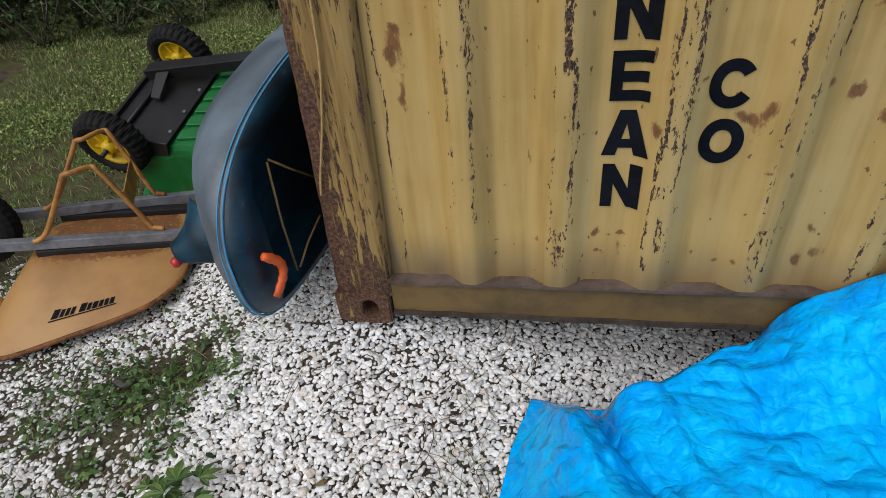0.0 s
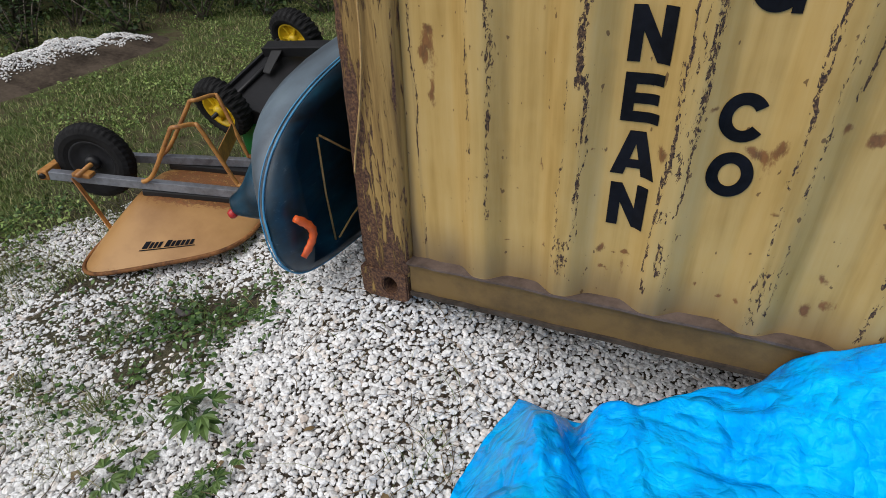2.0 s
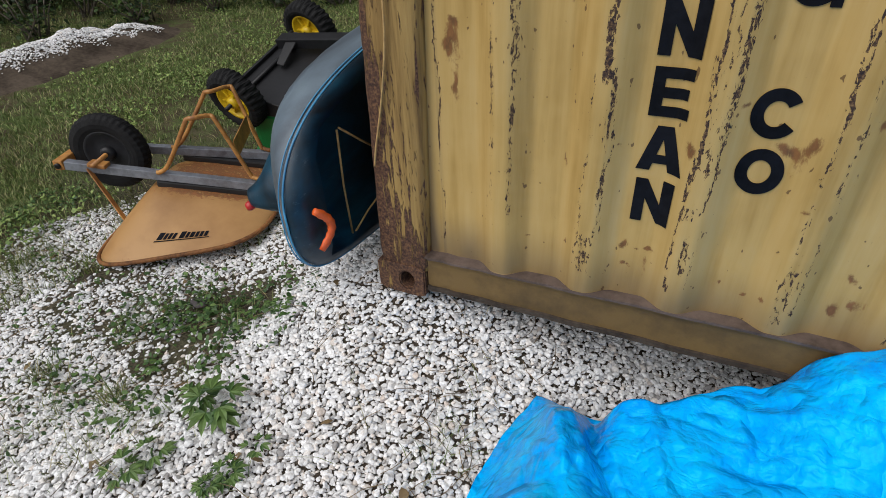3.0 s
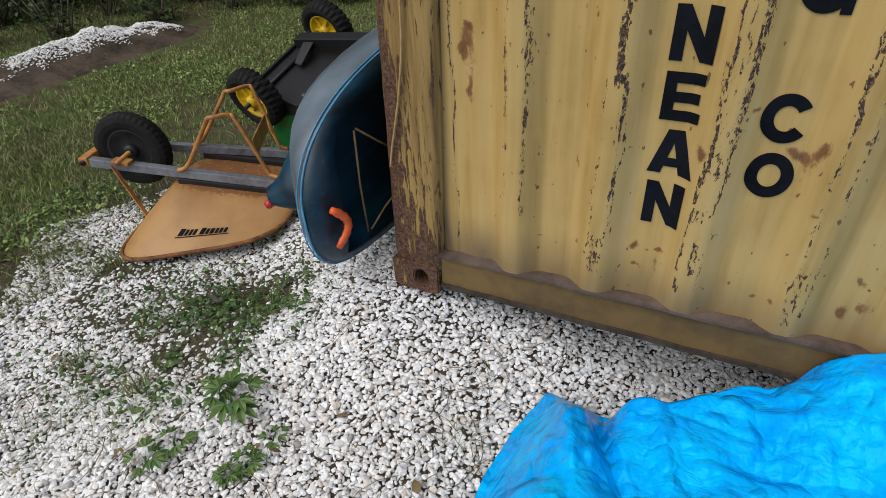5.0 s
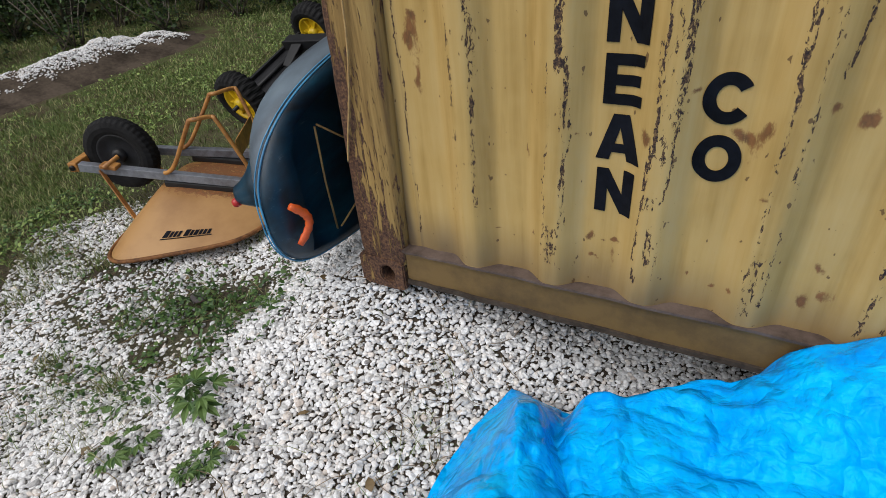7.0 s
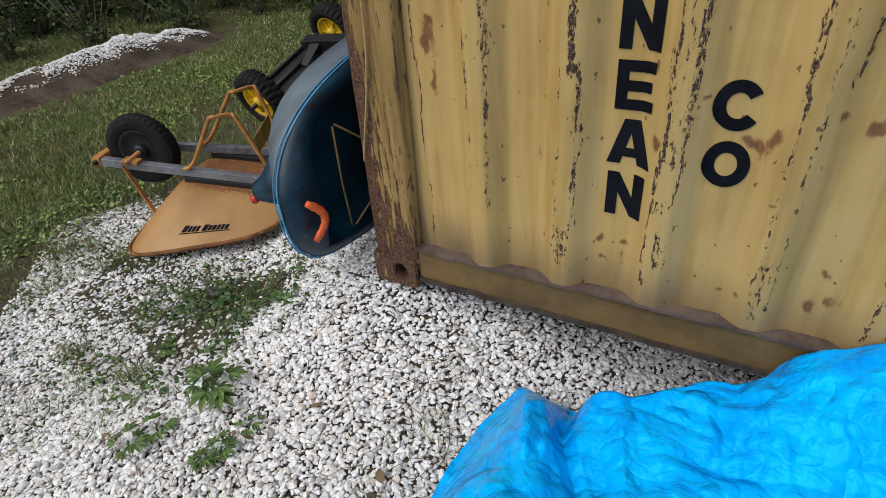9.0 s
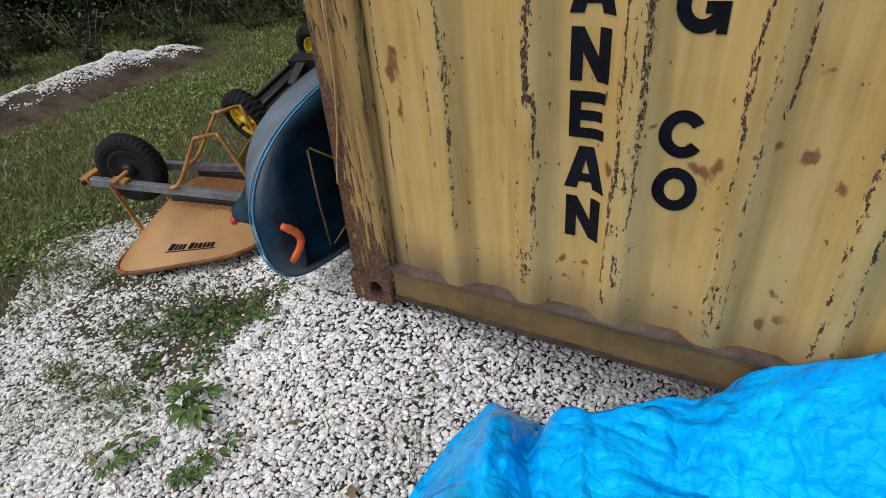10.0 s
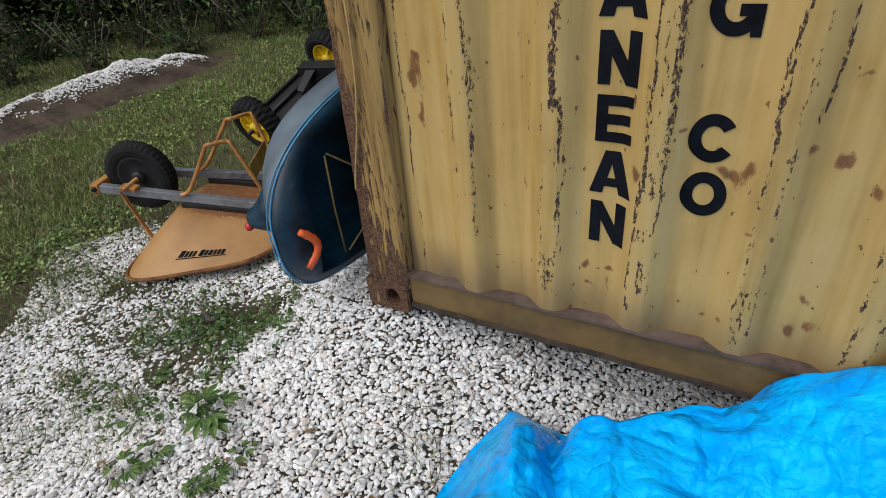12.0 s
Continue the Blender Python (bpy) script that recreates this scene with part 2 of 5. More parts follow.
BLACK = simple("black_plastic", (0.012, 0.013, 0.015), (0.005, 0.005, 0.006), 40, 0.45)
ORANGE = simple("orange_plastic", (0.75, 0.12, 0.02), (0.45, 0.06, 0.012), 50, 0.45)
RED = simple("red_plastic", (0.6, 0.03, 0.03), (0.35, 0.015, 0.015), 50, 0.4)
CORD = simple("tan_elastic_cord", (0.50, 0.32, 0.12), (0.28, 0.16, 0.06), 200, 0.7)
TYRE = simple("black_rubber", (0.014, 0.014, 0.015), (0.006, 0.006, 0.007), 70, 0.8, bumps=0.4, spec=0.2)
HUB = simple("black_painted_hub", (0.025, 0.026, 0.03), (0.012, 0.012, 0.014), 40, 0.45, spec=0.3)
YELLOW = simple("yellow_plastic_rim", (0.72, 0.50, 0.015), (0.50, 0.32, 0.01), 40, 0.4, bumps=0.05)
STEEL = simple("grey_painted_steel", (0.26, 0.28, 0.32), (0.10, 0.10, 0.115), 35, 0.42, 0.35)
OCHRE = simple("ochre_paint_with_rust", (0.50, 0.24, 0.06), (0.20, 0.075, 0.025), 45, 0.5)
RIM_RUST = simple("rusted_ochre_rim", (0.30, 0.13, 0.045), (0.07, 0.03, 0.015), 60, 0.7, spec=0.2)
GREEN = simple("green_polyethylene", (0.006, 0.16, 0.035), (0.004, 0.10, 0.022), 12, 0.42, bumps=0.08)
BLACK_STEEL = simple("black_painted_steel", (0.018, 0.018, 0.021), (0.009, 0.009, 0.010), 30, 0.4, spec=0.35)


# ---- mesh helpers ----
def raw(name, verts, faces, material, smooth=False):
    me = bpy.data.meshes.new(name)
    me.from_pydata([tuple(map(float, p)) for p in verts], [], [tuple(map(int, f)) for f in faces])
    me.materials.append(material)
    if smooth:
        me.polygons.foreach_set("use_smooth", [True] * len(me.polygons))
    me.update()
    return me


def thing(name, label, category, place=(0, 0, 0), group="", kind=""):
    ob = new(name)
    ob.matrix_basis = Matrix.Translation(place)
    ob.empty_display_size = 0.1
    return tagged(ob, label, category, group, kind)


def put(name, me, parent=None, label="", m=None):
    """A mesh as an object; its vertices are in world places, also under a parent that stands elsewhere."""
    ob = new(name, me)
    if m is not None:
        ob.matrix_basis = m
    if parent is not None:
        ob.parent = parent
        if parent.parent is None:
            ob.matrix_parent_inverse = parent.matrix_basis.inverted()
    return tagged(ob, label)


def part(name, bm, material, parent, label="", smooth=False):
    me = bpy.data.meshes.new(name)
    bm.to_mesh(me)
    bm.free()
    me.materials.append(material)
    if smooth:
        me.polygons.foreach_set("use_smooth", [True] * len(me.polygons))
    return put(name, me, parent, label)


def box(lo, hi, bevel=0.004, m=None):
    bm = bmesh.new()
    c = [(a + b) / 2 for a, b in zip(lo, hi)]
    s = [b - a for a, b in zip(lo, hi)]
    bmesh.ops.create_cube(bm, size=1, matrix=Matrix.Translation(c) @ Matrix.Diagonal((*s, 1)))
    if bevel:
        bmesh.ops.bevel(bm, geom=bm.edges[:], offset=bevel, segments=2, affect="EDGES", profile=0.6)
    if m is not None:
        bm.transform(m)
    return bm


def bar(a, b, w, h, bevel=0.003, up=(0, 0, 1)):
    """A square bar from a to b."""
    a, b = Vector(a), Vector(b)
    x = (b - a).normalized()
    y = Vector(up).cross(x).normalized()
    z = x.cross(y)
    m = Matrix((x, y, z)).transposed().to_4x4()
    m.translation = a
    return box((0, -w / 2, -h / 2), ((b - a).length, w / 2, h / 2), bevel, m)


def smooth_path(pts, n=6):
    """Points of a curve through pts."""
    p = [Vector(q) for q in pts]
    p = [p[0] * 2 - p[1]] + p + [p[-1] * 2 - p[-2]]
    out = []
    for i in range(1, len(p) - 2):
        for k in range(n):
            t = k / n
            a, b, c, d = p[i - 1], p[i], p[i + 1], p[i + 2]
            out.append(0.5 * (2 * b + (c - a) * t + (2 * a - 5 * b + 4 * c - d) * t * t + (3 * b - a - 3 * c + d) * t ** 3))
    return out + [p[-2]]


def tube(pts, r, sides=8, flat=1.0):
    """Rings along a path, closed at both ends."""
    pts = [Vector(p) for p in pts]
    rs = r if isinstance(r, (list, tuple)) else [r] * len(pts)
    verts, faces = [], []
    side = None
    for i, p in enumerate(pts):
        d = (pts[min(i + 1, len(pts) - 1)] - pts[max(i - 1, 0)]).normalized()
        if side is None:
            side = d.cross(Vector((0.13, 0.21, 1))).normalized()
        side = (side - d * side.dot(d)).normalized()
        up = d.cross(side)
        for k in range(sides):
            a = 2 * math.pi * k / sides
            verts.append(p + rs[i] * (math.cos(a) * side + flat * math.sin(a) * up))
    for i in range(len(pts) - 1):
        for k in range(sides):
            k2 = (k + 1) % sides
            faces.append((i * sides + k, i * sides + k2, (i + 1) * sides + k2, (i + 1) * sides + k))
    faces.append(tuple(range(sides))[::-1])
    faces.append(tuple((len(pts) - 1) * sides + k for k in range(sides)))
    return verts, faces


def pipe(name, pts, r, material, parent=None, label="", sides=8, flat=1.0):
    v, f = tube(pts, r, sides, flat)
    return put(name, raw(name, v, f, material, True), parent, label)


def lathe(profile, centre, axis, sides=40):
    """A ring-shaped or round solid: profile points (radius, along) turned about the axis."""
    axis = Vector(axis).normalized()
    u = axis.cross(Vector((0, 0, 1))).normalized()
    w = axis.cross(u)
    verts, faces = [], []
    n = len(profile)
    for k in range(sides):
        a = 2 * math.pi * k / sides
        for r, s in profile:
            verts.append(Vector(centre) + axis * s + r * (math.cos(a) * u + math.sin(a) * w))
    for k in range(sides):
        for i in range(n):
            j, k2 = (i + 1) % n, (k + 1) % sides
            faces.append((k * n + i, k * n + j, k2 * n + j, k2 * n + i))
    return verts, faces


def sst(a, b, x):
    t = np.clip((np.asarray(x, float) - a) / (b - a), 0, 1)
    return t * t * (3 - 2 * t)


rng = np.random.default_rng(7)
LATTICE = rng.random((64, 64))


def val(x, y):
    """Smooth value noise on the plane, 0 to 1, one cell a unit."""
    x, y = np.asarray(x, float), np.asarray(y, float)
    i, j = np.floor(x).astype(int), np.floor(y).astype(int)
    u, v = x - i, y - j
    u, v = u * u * (3 - 2 * u), v * v * (3 - 2 * v)
    g = lambda a, b: LATTICE[a % 64, b % 64]
    return (g(i, j) * (1 - u) + g(i + 1, j) * u) * (1 - v) + (g(i, j + 1) * (1 - u) + g(i + 1, j + 1) * u) * v


def fbm(x, y, octaves=4):
    return sum(val(x * 2 ** k + 7.3 * k, y * 2 ** k - 3.1 * k) * 0.5 ** (k + 1) for k in range(octaves))


# ---- ground ----
def ground_z(x, y):
    x, y = np.asarray(x, float), np.asarray(y, float)
    edge = -1.15 - 0.35 * sst(1.1, 1.6, y)
    base = 0.12 * sst(edge, edge + 0.8, x)
    heap = 0.145 * np.exp(-((x + 0.33) / 0.36) ** 2 - ((y - 1.2) / np.where(y < 1.2, 0.27, 1.3)) ** 2)
    # hollow added by the rail so that the gravel there lies darker
    heap = heap - 0.10 * sst(0.15, 0.6, x) * sst(0.70, 1.0, y)
    near = np.exp(-((x + 1.2) / 3.0) ** 2 - ((y - 1.0) / 3.0) ** 2)
    return base + heap + (fbm(x * 2.2, y * 2.2) - 0.47) * 0.05 * (0.4 + 0.6 * near)


WEED_X = 0.98      # middle of the weedy patch, west of the container


def gravel_amount(x, y):
    """How thick the white gravel lies, 0 to 1."""
    x, y = np.asarray(x, float), np.asarray(y, float)
    wob = (fbm(x * 3.0 + 5, y * 3.0) - 0.47) * 1.0
    main = sst(-1.0, -0.62, x + wob * 0.35) * sst(3.6, 3.0, y)
    edge = sst(-2.75, -2.2, x + 0.55 * (y - 1.0) * 0.4 + wob * 0.5) * sst(2.5, 1.9, y + wob * 0.3)
    left = edge * (0.56 + 0.28 * sst(0.75, 0.3, y) + 0.5 * wob)
    weeds = np.exp(-((x + WEED_X - 0.25 * (y - 0.85)) / 0.22) ** 2 - ((y - 0.9) / 0.27) ** 2)
    left = left * (1 - 0.88 * weeds)
    strip = 0.35 * np.exp(-((x + 2.1) / 0.5) ** 2 - ((y - 2.2) / 0.35) ** 2)
    return np.clip(np.maximum(np.maximum(main * (1 - 0.6 * weeds), left), strip), 0, 1)


def sheet(xs, ys, fz):
    X, Y = np.meshgrid(xs, ys, indexing="ij")
    Z = fz(X, Y)
    verts = np.stack([X, Y, Z], -1).reshape(-1, 3)
    n, m = len(xs), len(ys)
    i, j = np.meshgrid(np.arange(n - 1), np.arange(m - 1), indexing="ij")
    a = (i * m + j).ravel()
    faces = np.stack([a, a + m, a + m + 1, a + 1], -1)
    return verts, faces


def quick(name, verts, faces, material, smooth=True):
    """from_pydata for arrays with faces of one size."""
    me = bpy.data.meshes.new(name)
    k = faces.shape[1]
    me.vertices.add(len(verts))
    me.vertices.foreach_set("co", np.asarray(verts, np.float32).ravel())
    me.loops.add(faces.size)
    me.loops.foreach_set("vertex_index", np.asarray(faces, np.int32).ravel())
    me.polygons.add(len(faces))
    me.polygons.foreach_set("loop_start", np.arange(0, faces.size, k, dtype=np.int32))
    me.update(calc_edges=True)
    me.polygons.foreach_set("use_smooth", np.full(len(faces), smooth))
    me.materials.append(material)
    me.validate()
    return me


xs = np.concatenate([np.linspace(-70, -8, 30), np.arange(-7.8, -3, 0.15), np.arange(-3, 1.7, 0.022), np.arange(1.75, 4, 0.25), np.linspace(4.5, 70, 30)])
ys = np.concatenate([np.linspace(-70, -3, 25), np.arange(-2.8, 0, 0.2), np.arange(0, 2.6, 0.022), np.arange(2.65, 8, 0.15), np.linspace(8.5, 70, 30)])
v, f = sheet(xs, ys, ground_z)
me = quick("ground", v, f, GROUND)
at = me.attributes.new("gravel", "FLOAT", "POINT")
bed = 0.8 * sst(-2.45, -2.0, v[:, 0] + 0.2 * (v[:, 1] - 1.0)) * sst(2.4, 1.9, v[:, 1])      # dark stony dirt under the thin gravel
at.data.foreach_set("value", np.maximum(gravel_amount(v[:, 0], v[:, 1]), bed).astype(np.float32))
ground = tagged(put("ground", me), "uneven ground of soil and patchy grass, gap shade painted dark under gravel", "ground", kind="structure")


# ---- shipping container ----
FRONT, INNER = 1.113, 1.150      # outer ridges and inner flats of the long wall
LEFT, RIGHT, BOTTOM, TOP, BACK = -0.313, 5.745, 0.272, 2.86, 3.55
LIP_Z = 0.435
RIDGES = [0.083 + 0.2225 * k for k in range(26)]

container = thing("shipping_container", "old mustard-yellow steel shipping container with rust and scraped ridges", "shipping container", (2.7, 2.3, BOTTOM))


def ridge_y(x):
    """Depth of the corrugated wall at x."""
    d = np.min(np.abs(np.asarray(x)[..., None] - np.array(RIDGES)), -1)
    return INNER - (INNER - FRONT) * sst(0.078, 0.010, d)


def wear_and_shade_of(X, Z):
    """Scrapes (red), rust stains (green), dirt and painted groove shade (blue) on the long wall."""
    scr = np.zeros_like(X)
    # worn ridges: centre, half width, from, to, strength
    for cx, w, z0, z1, s in ((0.060, 0.010, 0.66, 1.30, 0.42), (0.108, 0.010, 0.60, 1.35, 0.48), (0.115, 0.02, 0.95, 1.15, 0.30),
                             (0.287, 0.007, 0.52, 1.00, 0.42), (0.322, 0.008, 0.5, 0.95, 0.30), (0.303, 0.02, 0.50, 0.62, 0.42), (0.316, 0.016, 0.98, 1.35, 0.62),
                             (0.331, 0.006, 0.84, 1.02, 0.62), (0.331, 0.005, 0.60, 0.84, 0.40),
                             (0.512, 0.006, 0.72, 1.35, 0.75), (0.549, 0.013, 0.88, 1.35, 0.58), (0.530, 0.02, 0.80, 1.35, 0.30), (0.520, 0.030, 0.700, 0.742, 0.62), (0.502, 0.006, 0.50, 0.72, 0.52),
                             (0.552, 0.006, 0.50, 0.70, 0.42), (0.530, 0.006, 0.55, 0.66, 0.62), (0.508, 0.012, 0.49, 0.52, 0.6),
                             (0.735, 0.008, 0.50, 1.35, 0.46), (0.772, 0.007, 0.50, 1.2, 0.42), (0.75, 0.02, 0.46, 0.66, 0.35), (0.955, 0.010, 0.48, 1.3, 0.48), (0.995, 0.009, 0.48, 1.3, 0.42)):
        wob = (fbm(Z * 9 + cx * 50, Z * 0 + cx * 9) - 0.47) * 0.022
        k = np.exp(-((X - cx - wob) / (0.72 * w)) ** 2) * sst(z0 - 0.02, z0 + 0.02, Z) * sst(z1 + 0.02, z1 - 0.02, Z)
        patch = 0.55 + 0.9 * fbm(X * 18 + 3, Z * 9 + cx * 20)
        scr = np.maximum(scr, (s + 0.10) * k * patch)
    # thin gashes through the paint: place, half width, from, to
    for cx, w, z0, z1 in ((0.506, 0.0042, 0.74, 1.06), (0.548, 0.004, 0.72, 0.98), (0.531, 0.0045, 0.55, 0.66), (0.333, 0.004, 0.70, 1.02), (0.735, 0.0045, 0.95, 1.3), (0.80, 0.004, 1.0, 1.2), (-0.093, 0.004, 0.47, 1.3)):
        bend = 0.006 * np.sin(Z * 19 + cx * 30) + (fbm(Z * 14 + cx * 40, Z * 0) - 0.47) * 0.016
        scr = np.maximum(scr, (0.45 + 0.5 * fbm(X * 9 + 5, Z * 16 + cx * 30)) * np.exp(-((X - cx - bend) / w) ** 2) * sst(z0 - 0.02, z0 + 0.02, Z) * sst(z1 + 0.02, z1 - 0.02, Z))
    rust = np.zeros_like(X)
    for cx, cz, rx, rz, s in ((-0.055, 1.035, 0.016, 0.05, 0.9), (-0.047, 1.075, 0.018, 0.018, 0.9), (-0.045, 0.93, 0.010, 0.045, 0.75), (-0.038, 0.985, 0.008, 0.05, 0.5),
                              (0.497, 0.857, 0.020, 0.026, 0.85), (0.675, 0.877, 0.030, 0.016, 0.85), (0.700, 0.895, 0.016, 0.022, 0.8), (0.69, 0.85, 0.008, 0.03, 0.5),
                              (0.578, 0.965, 0.012, 0.010, 0.8), (0.392, 0.583, 0.012, 0.012, 0.95), (0.449, 0.583, 0.012, 0.010, 0.95), (0.42, 0.575, 0.012, 0.006, 0.8), (0.405, 0.528, 0.014, 0.006, 0.95),
                              (0.449, 0.545, 0.006, 0.04, 0.5), (0.62, 0.53, 0.006, 0.010, 0.9), (0.672, 0.52, 0.006, 0.010, 0.9), (0.715, 0.52, 0.006, 0.006, 0.8), (0.85, 0.53, 0.012, 0.022, 0.95),
                              (0.86, 0.62, 0.010, 0.014, 0.7), (0.16, 0.555, 0.016, 0.005, 0.85), (0.235, 0.79, 0.005, 0.022, 0.8), (0.247, 0.565, 0.004, 0.016, 0.7), (0.79, 0.95, 0.010, 0.014, 0.8), (0.735, 0.765, 0.014, 0.005, 0.8),
                              (0.85, 0.93, 0.010, 0.02, 0.85), (0.84, 1.08, 0.02, 0.006, 0.7), (0.91, 0.88, 0.008, 0.02, 0.7), (0.885, 0.55, 0.02, 0.02, 0.6), (0.36, 0.84, 0.006, 0.004, 0.7), (0.22, 1.13, 0.006, 0.012, 0.7)):
        wx = (val(X * 40 + cz * 9, Z * 40) - 0.5) * 0.02
        wz = (val(X * 40 + 9, Z * 40 + cx * 9) - 0.5) * 0.02
        rust = np.maximum(rust, s * np.exp(-((X - cx + wx) / rx) ** 2 - ((Z - cz + wz) / rz) ** 2))
    # dirt low on the wall; second term paints the recess shadow beside the post
    grime_and_shade = 0.85 * sst(0.60, 0.43, Z) * (0.35 + fbm(X * 7, Z * 2)) + 0.75 * np.exp(-((X + 0.135) / 0.02) ** 2)
    grime_and_shade += 0.55 * np.exp(-((X + 0.094) / 0.0022) ** 2)
    return np.clip(np.stack([scr, rust, grime_and_shade, np.ones_like(X)], -1), 0, 1)


wx = np.concatenate([np.arange(-0.15, 1.35, 0.0045), np.arange(1.36, 5.6, 0.011)])
wz = np.concatenate([np.arange(LIP_Z - 0.03, 1.36, 0.006), np.linspace(1.38, 2.74, 24)])
X, Z = np.meshgrid(wx, wz, indexing="ij")
dents = (fbm(X * 2.2 + 1, Z * 2.2) - 0.47) * 0.012 * sst(-0.15, 0.0, X)
foot = LIP_Z + 0.02 * (np.minimum(X, 1.5) - 0.2) - 0.003      # the wall ends on the rail's lip
Z = np.maximum(Z, foot)
v = np.stack([X, ridge_y(X) + dents, Z], -1).reshape(-1, 3)
n, m_ = len(wx), len(wz)
i, j = np.meshgrid(np.arange(n - 1), np.arange(m_ - 1), indexing="ij")
a = (i * m_ + j).ravel()
f = np.stack([a, a + m_, a + m_ + 1, a + 1], -1)
me = quick("side_panel", v, f, PAINT)
col = me.color_attributes.new("wear", "FLOAT_COLOR", "POINT")
col.data.foreach_set("color", wear_and_shade_of(X.ravel(), Z.ravel()).astype(np.float32).ravel())
side_panel = put("side_panel", me, container, "corrugated mustard panel with scraped ridges and rust stains")
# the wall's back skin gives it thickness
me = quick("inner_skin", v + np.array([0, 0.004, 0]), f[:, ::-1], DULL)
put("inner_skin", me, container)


def rail_profile(x0, x1, pts, name, material, parent, label=""):
    """A long rolled section: outline (y, z) pushed along x."""
    bm = bmesh.new()
    rows = []
    for k in range(41):
        x = x0 + (x1 - x0) * (k / 40) ** 2
        wob = 0.002 * math.sin(k * 2.1) * (1 if 0 < k < 40 else 0)
        wob += 0.02 * (min(x, 1.5) - 0.2)       # the container stands a little out of level
        rows.append([bm.verts.new((x, y, z + wob)) for y, z in pts])
    for r0, r1 in zip(rows, rows[1:]):
        for k in range(len(pts)):
            k2 = (k + 1) % len(pts)
            bm.faces.new((r0[k], r0[k2], r1[k2], r1[k]))
    bm.faces.new(rows[0][::-1])
    bm.faces.new(rows[-1])
    bmesh.ops.recalc_face_normals(bm, faces=bm.faces)
    return part(name, bm, material, parent, label)


FR = FRONT
rail_profile(-0.145, RIGHT - 0.17, [(FR + 0.012, LIP_Z - 0.010), (FR + 0.012, 0.322), (FR + 0.014, 0.314), (FR + 0.06, 0.318), (FR + 0.06, LIP_Z - 0.010)],
             "bottom_rail", RAIL, container, "dirty mustard bottom rail")
rail_profile(-0.145, RIGHT - 0.17, [(FR - 0.003, LIP_Z), (FR - 0.003, LIP_Z - 0.008), (FR + 0.07, LIP_Z - 0.008), (FR + 0.07, LIP_Z)],
             "rail_lip", LIP, container, "grimy grey steel lip of the rail")
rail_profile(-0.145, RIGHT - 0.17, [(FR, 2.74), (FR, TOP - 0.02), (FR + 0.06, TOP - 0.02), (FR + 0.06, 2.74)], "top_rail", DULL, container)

rail_profile(-0.145, RIGHT - 0.17, [(FR + 0.004, 0.322), (FR + 0.004, 0.307), (FR + 0.062, 0.307), (FR + 0.062, 0.316), (FR + 0.0115, 0.316), (FR + 0.0115, 0.322)],
             "rail_flange", FLANGE, container, "dark muddy flange along the rail's foot")

LEAN_X = 0.030 / 0.83


def corner_post(x0, x1, y0, y1, name, material):
    """A folded hollow post with a rounded, battered outer edge."""
    bm = bmesh.new()
    zs = np.linspace(BOTTOM + 0.095, TOP - 0.1, 120)
    rows = []
    out = [(x0 + 0.004, y1), (x0, y0 + 0.035), (x0 + 0.004, y0 + 0.012), (x0 + 0.016, y0 + 0.002), (x0 + 0.05, y0), (x1 - 0.065, y0), (x1 - 0.012, y0 + 0.002), (x1 - 0.002, y0 + 0.010), (x1, y0 + 0.03), (x1, y1)]
    for z in zs:
        ding = (float(fbm(z * 14, 0.3)) - 0.47) * 0.012
        sh = LEAN_X * (z - BOTTOM) if x0 < 1 else 0
        rows.append([bm.verts.new((x + sh + (ding if k < 4 else ding * 0.2), y + abs(ding) * (0.5 if 1 < k < 5 else 0), z)) for k, (x, y) in enumerate(out)])
    for r0, r1 in zip(rows, rows[1:]):
        for k in range(len(out)):
            k2 = (k + 1) % len(out)
            bm.faces.new((r0[k], r0[k2], r1[k2], r1[k]))
    bm.faces.new(rows[0][::-1])
    bm.faces.new(rows[-1])
    bmesh.ops.recalc_face_normals(bm, faces=bm.faces)
    return part(name, bm, material, container, "corner post with mustard paint flaking off rust", True)


corner_post(LEFT + 0.003, -0.146, FR, FR + 0.15, "corner_post", FLAKED)
corner_post(RIGHT - 0.17, RIGHT, FR, FR + 0.15, "corner_post", FLAKED)


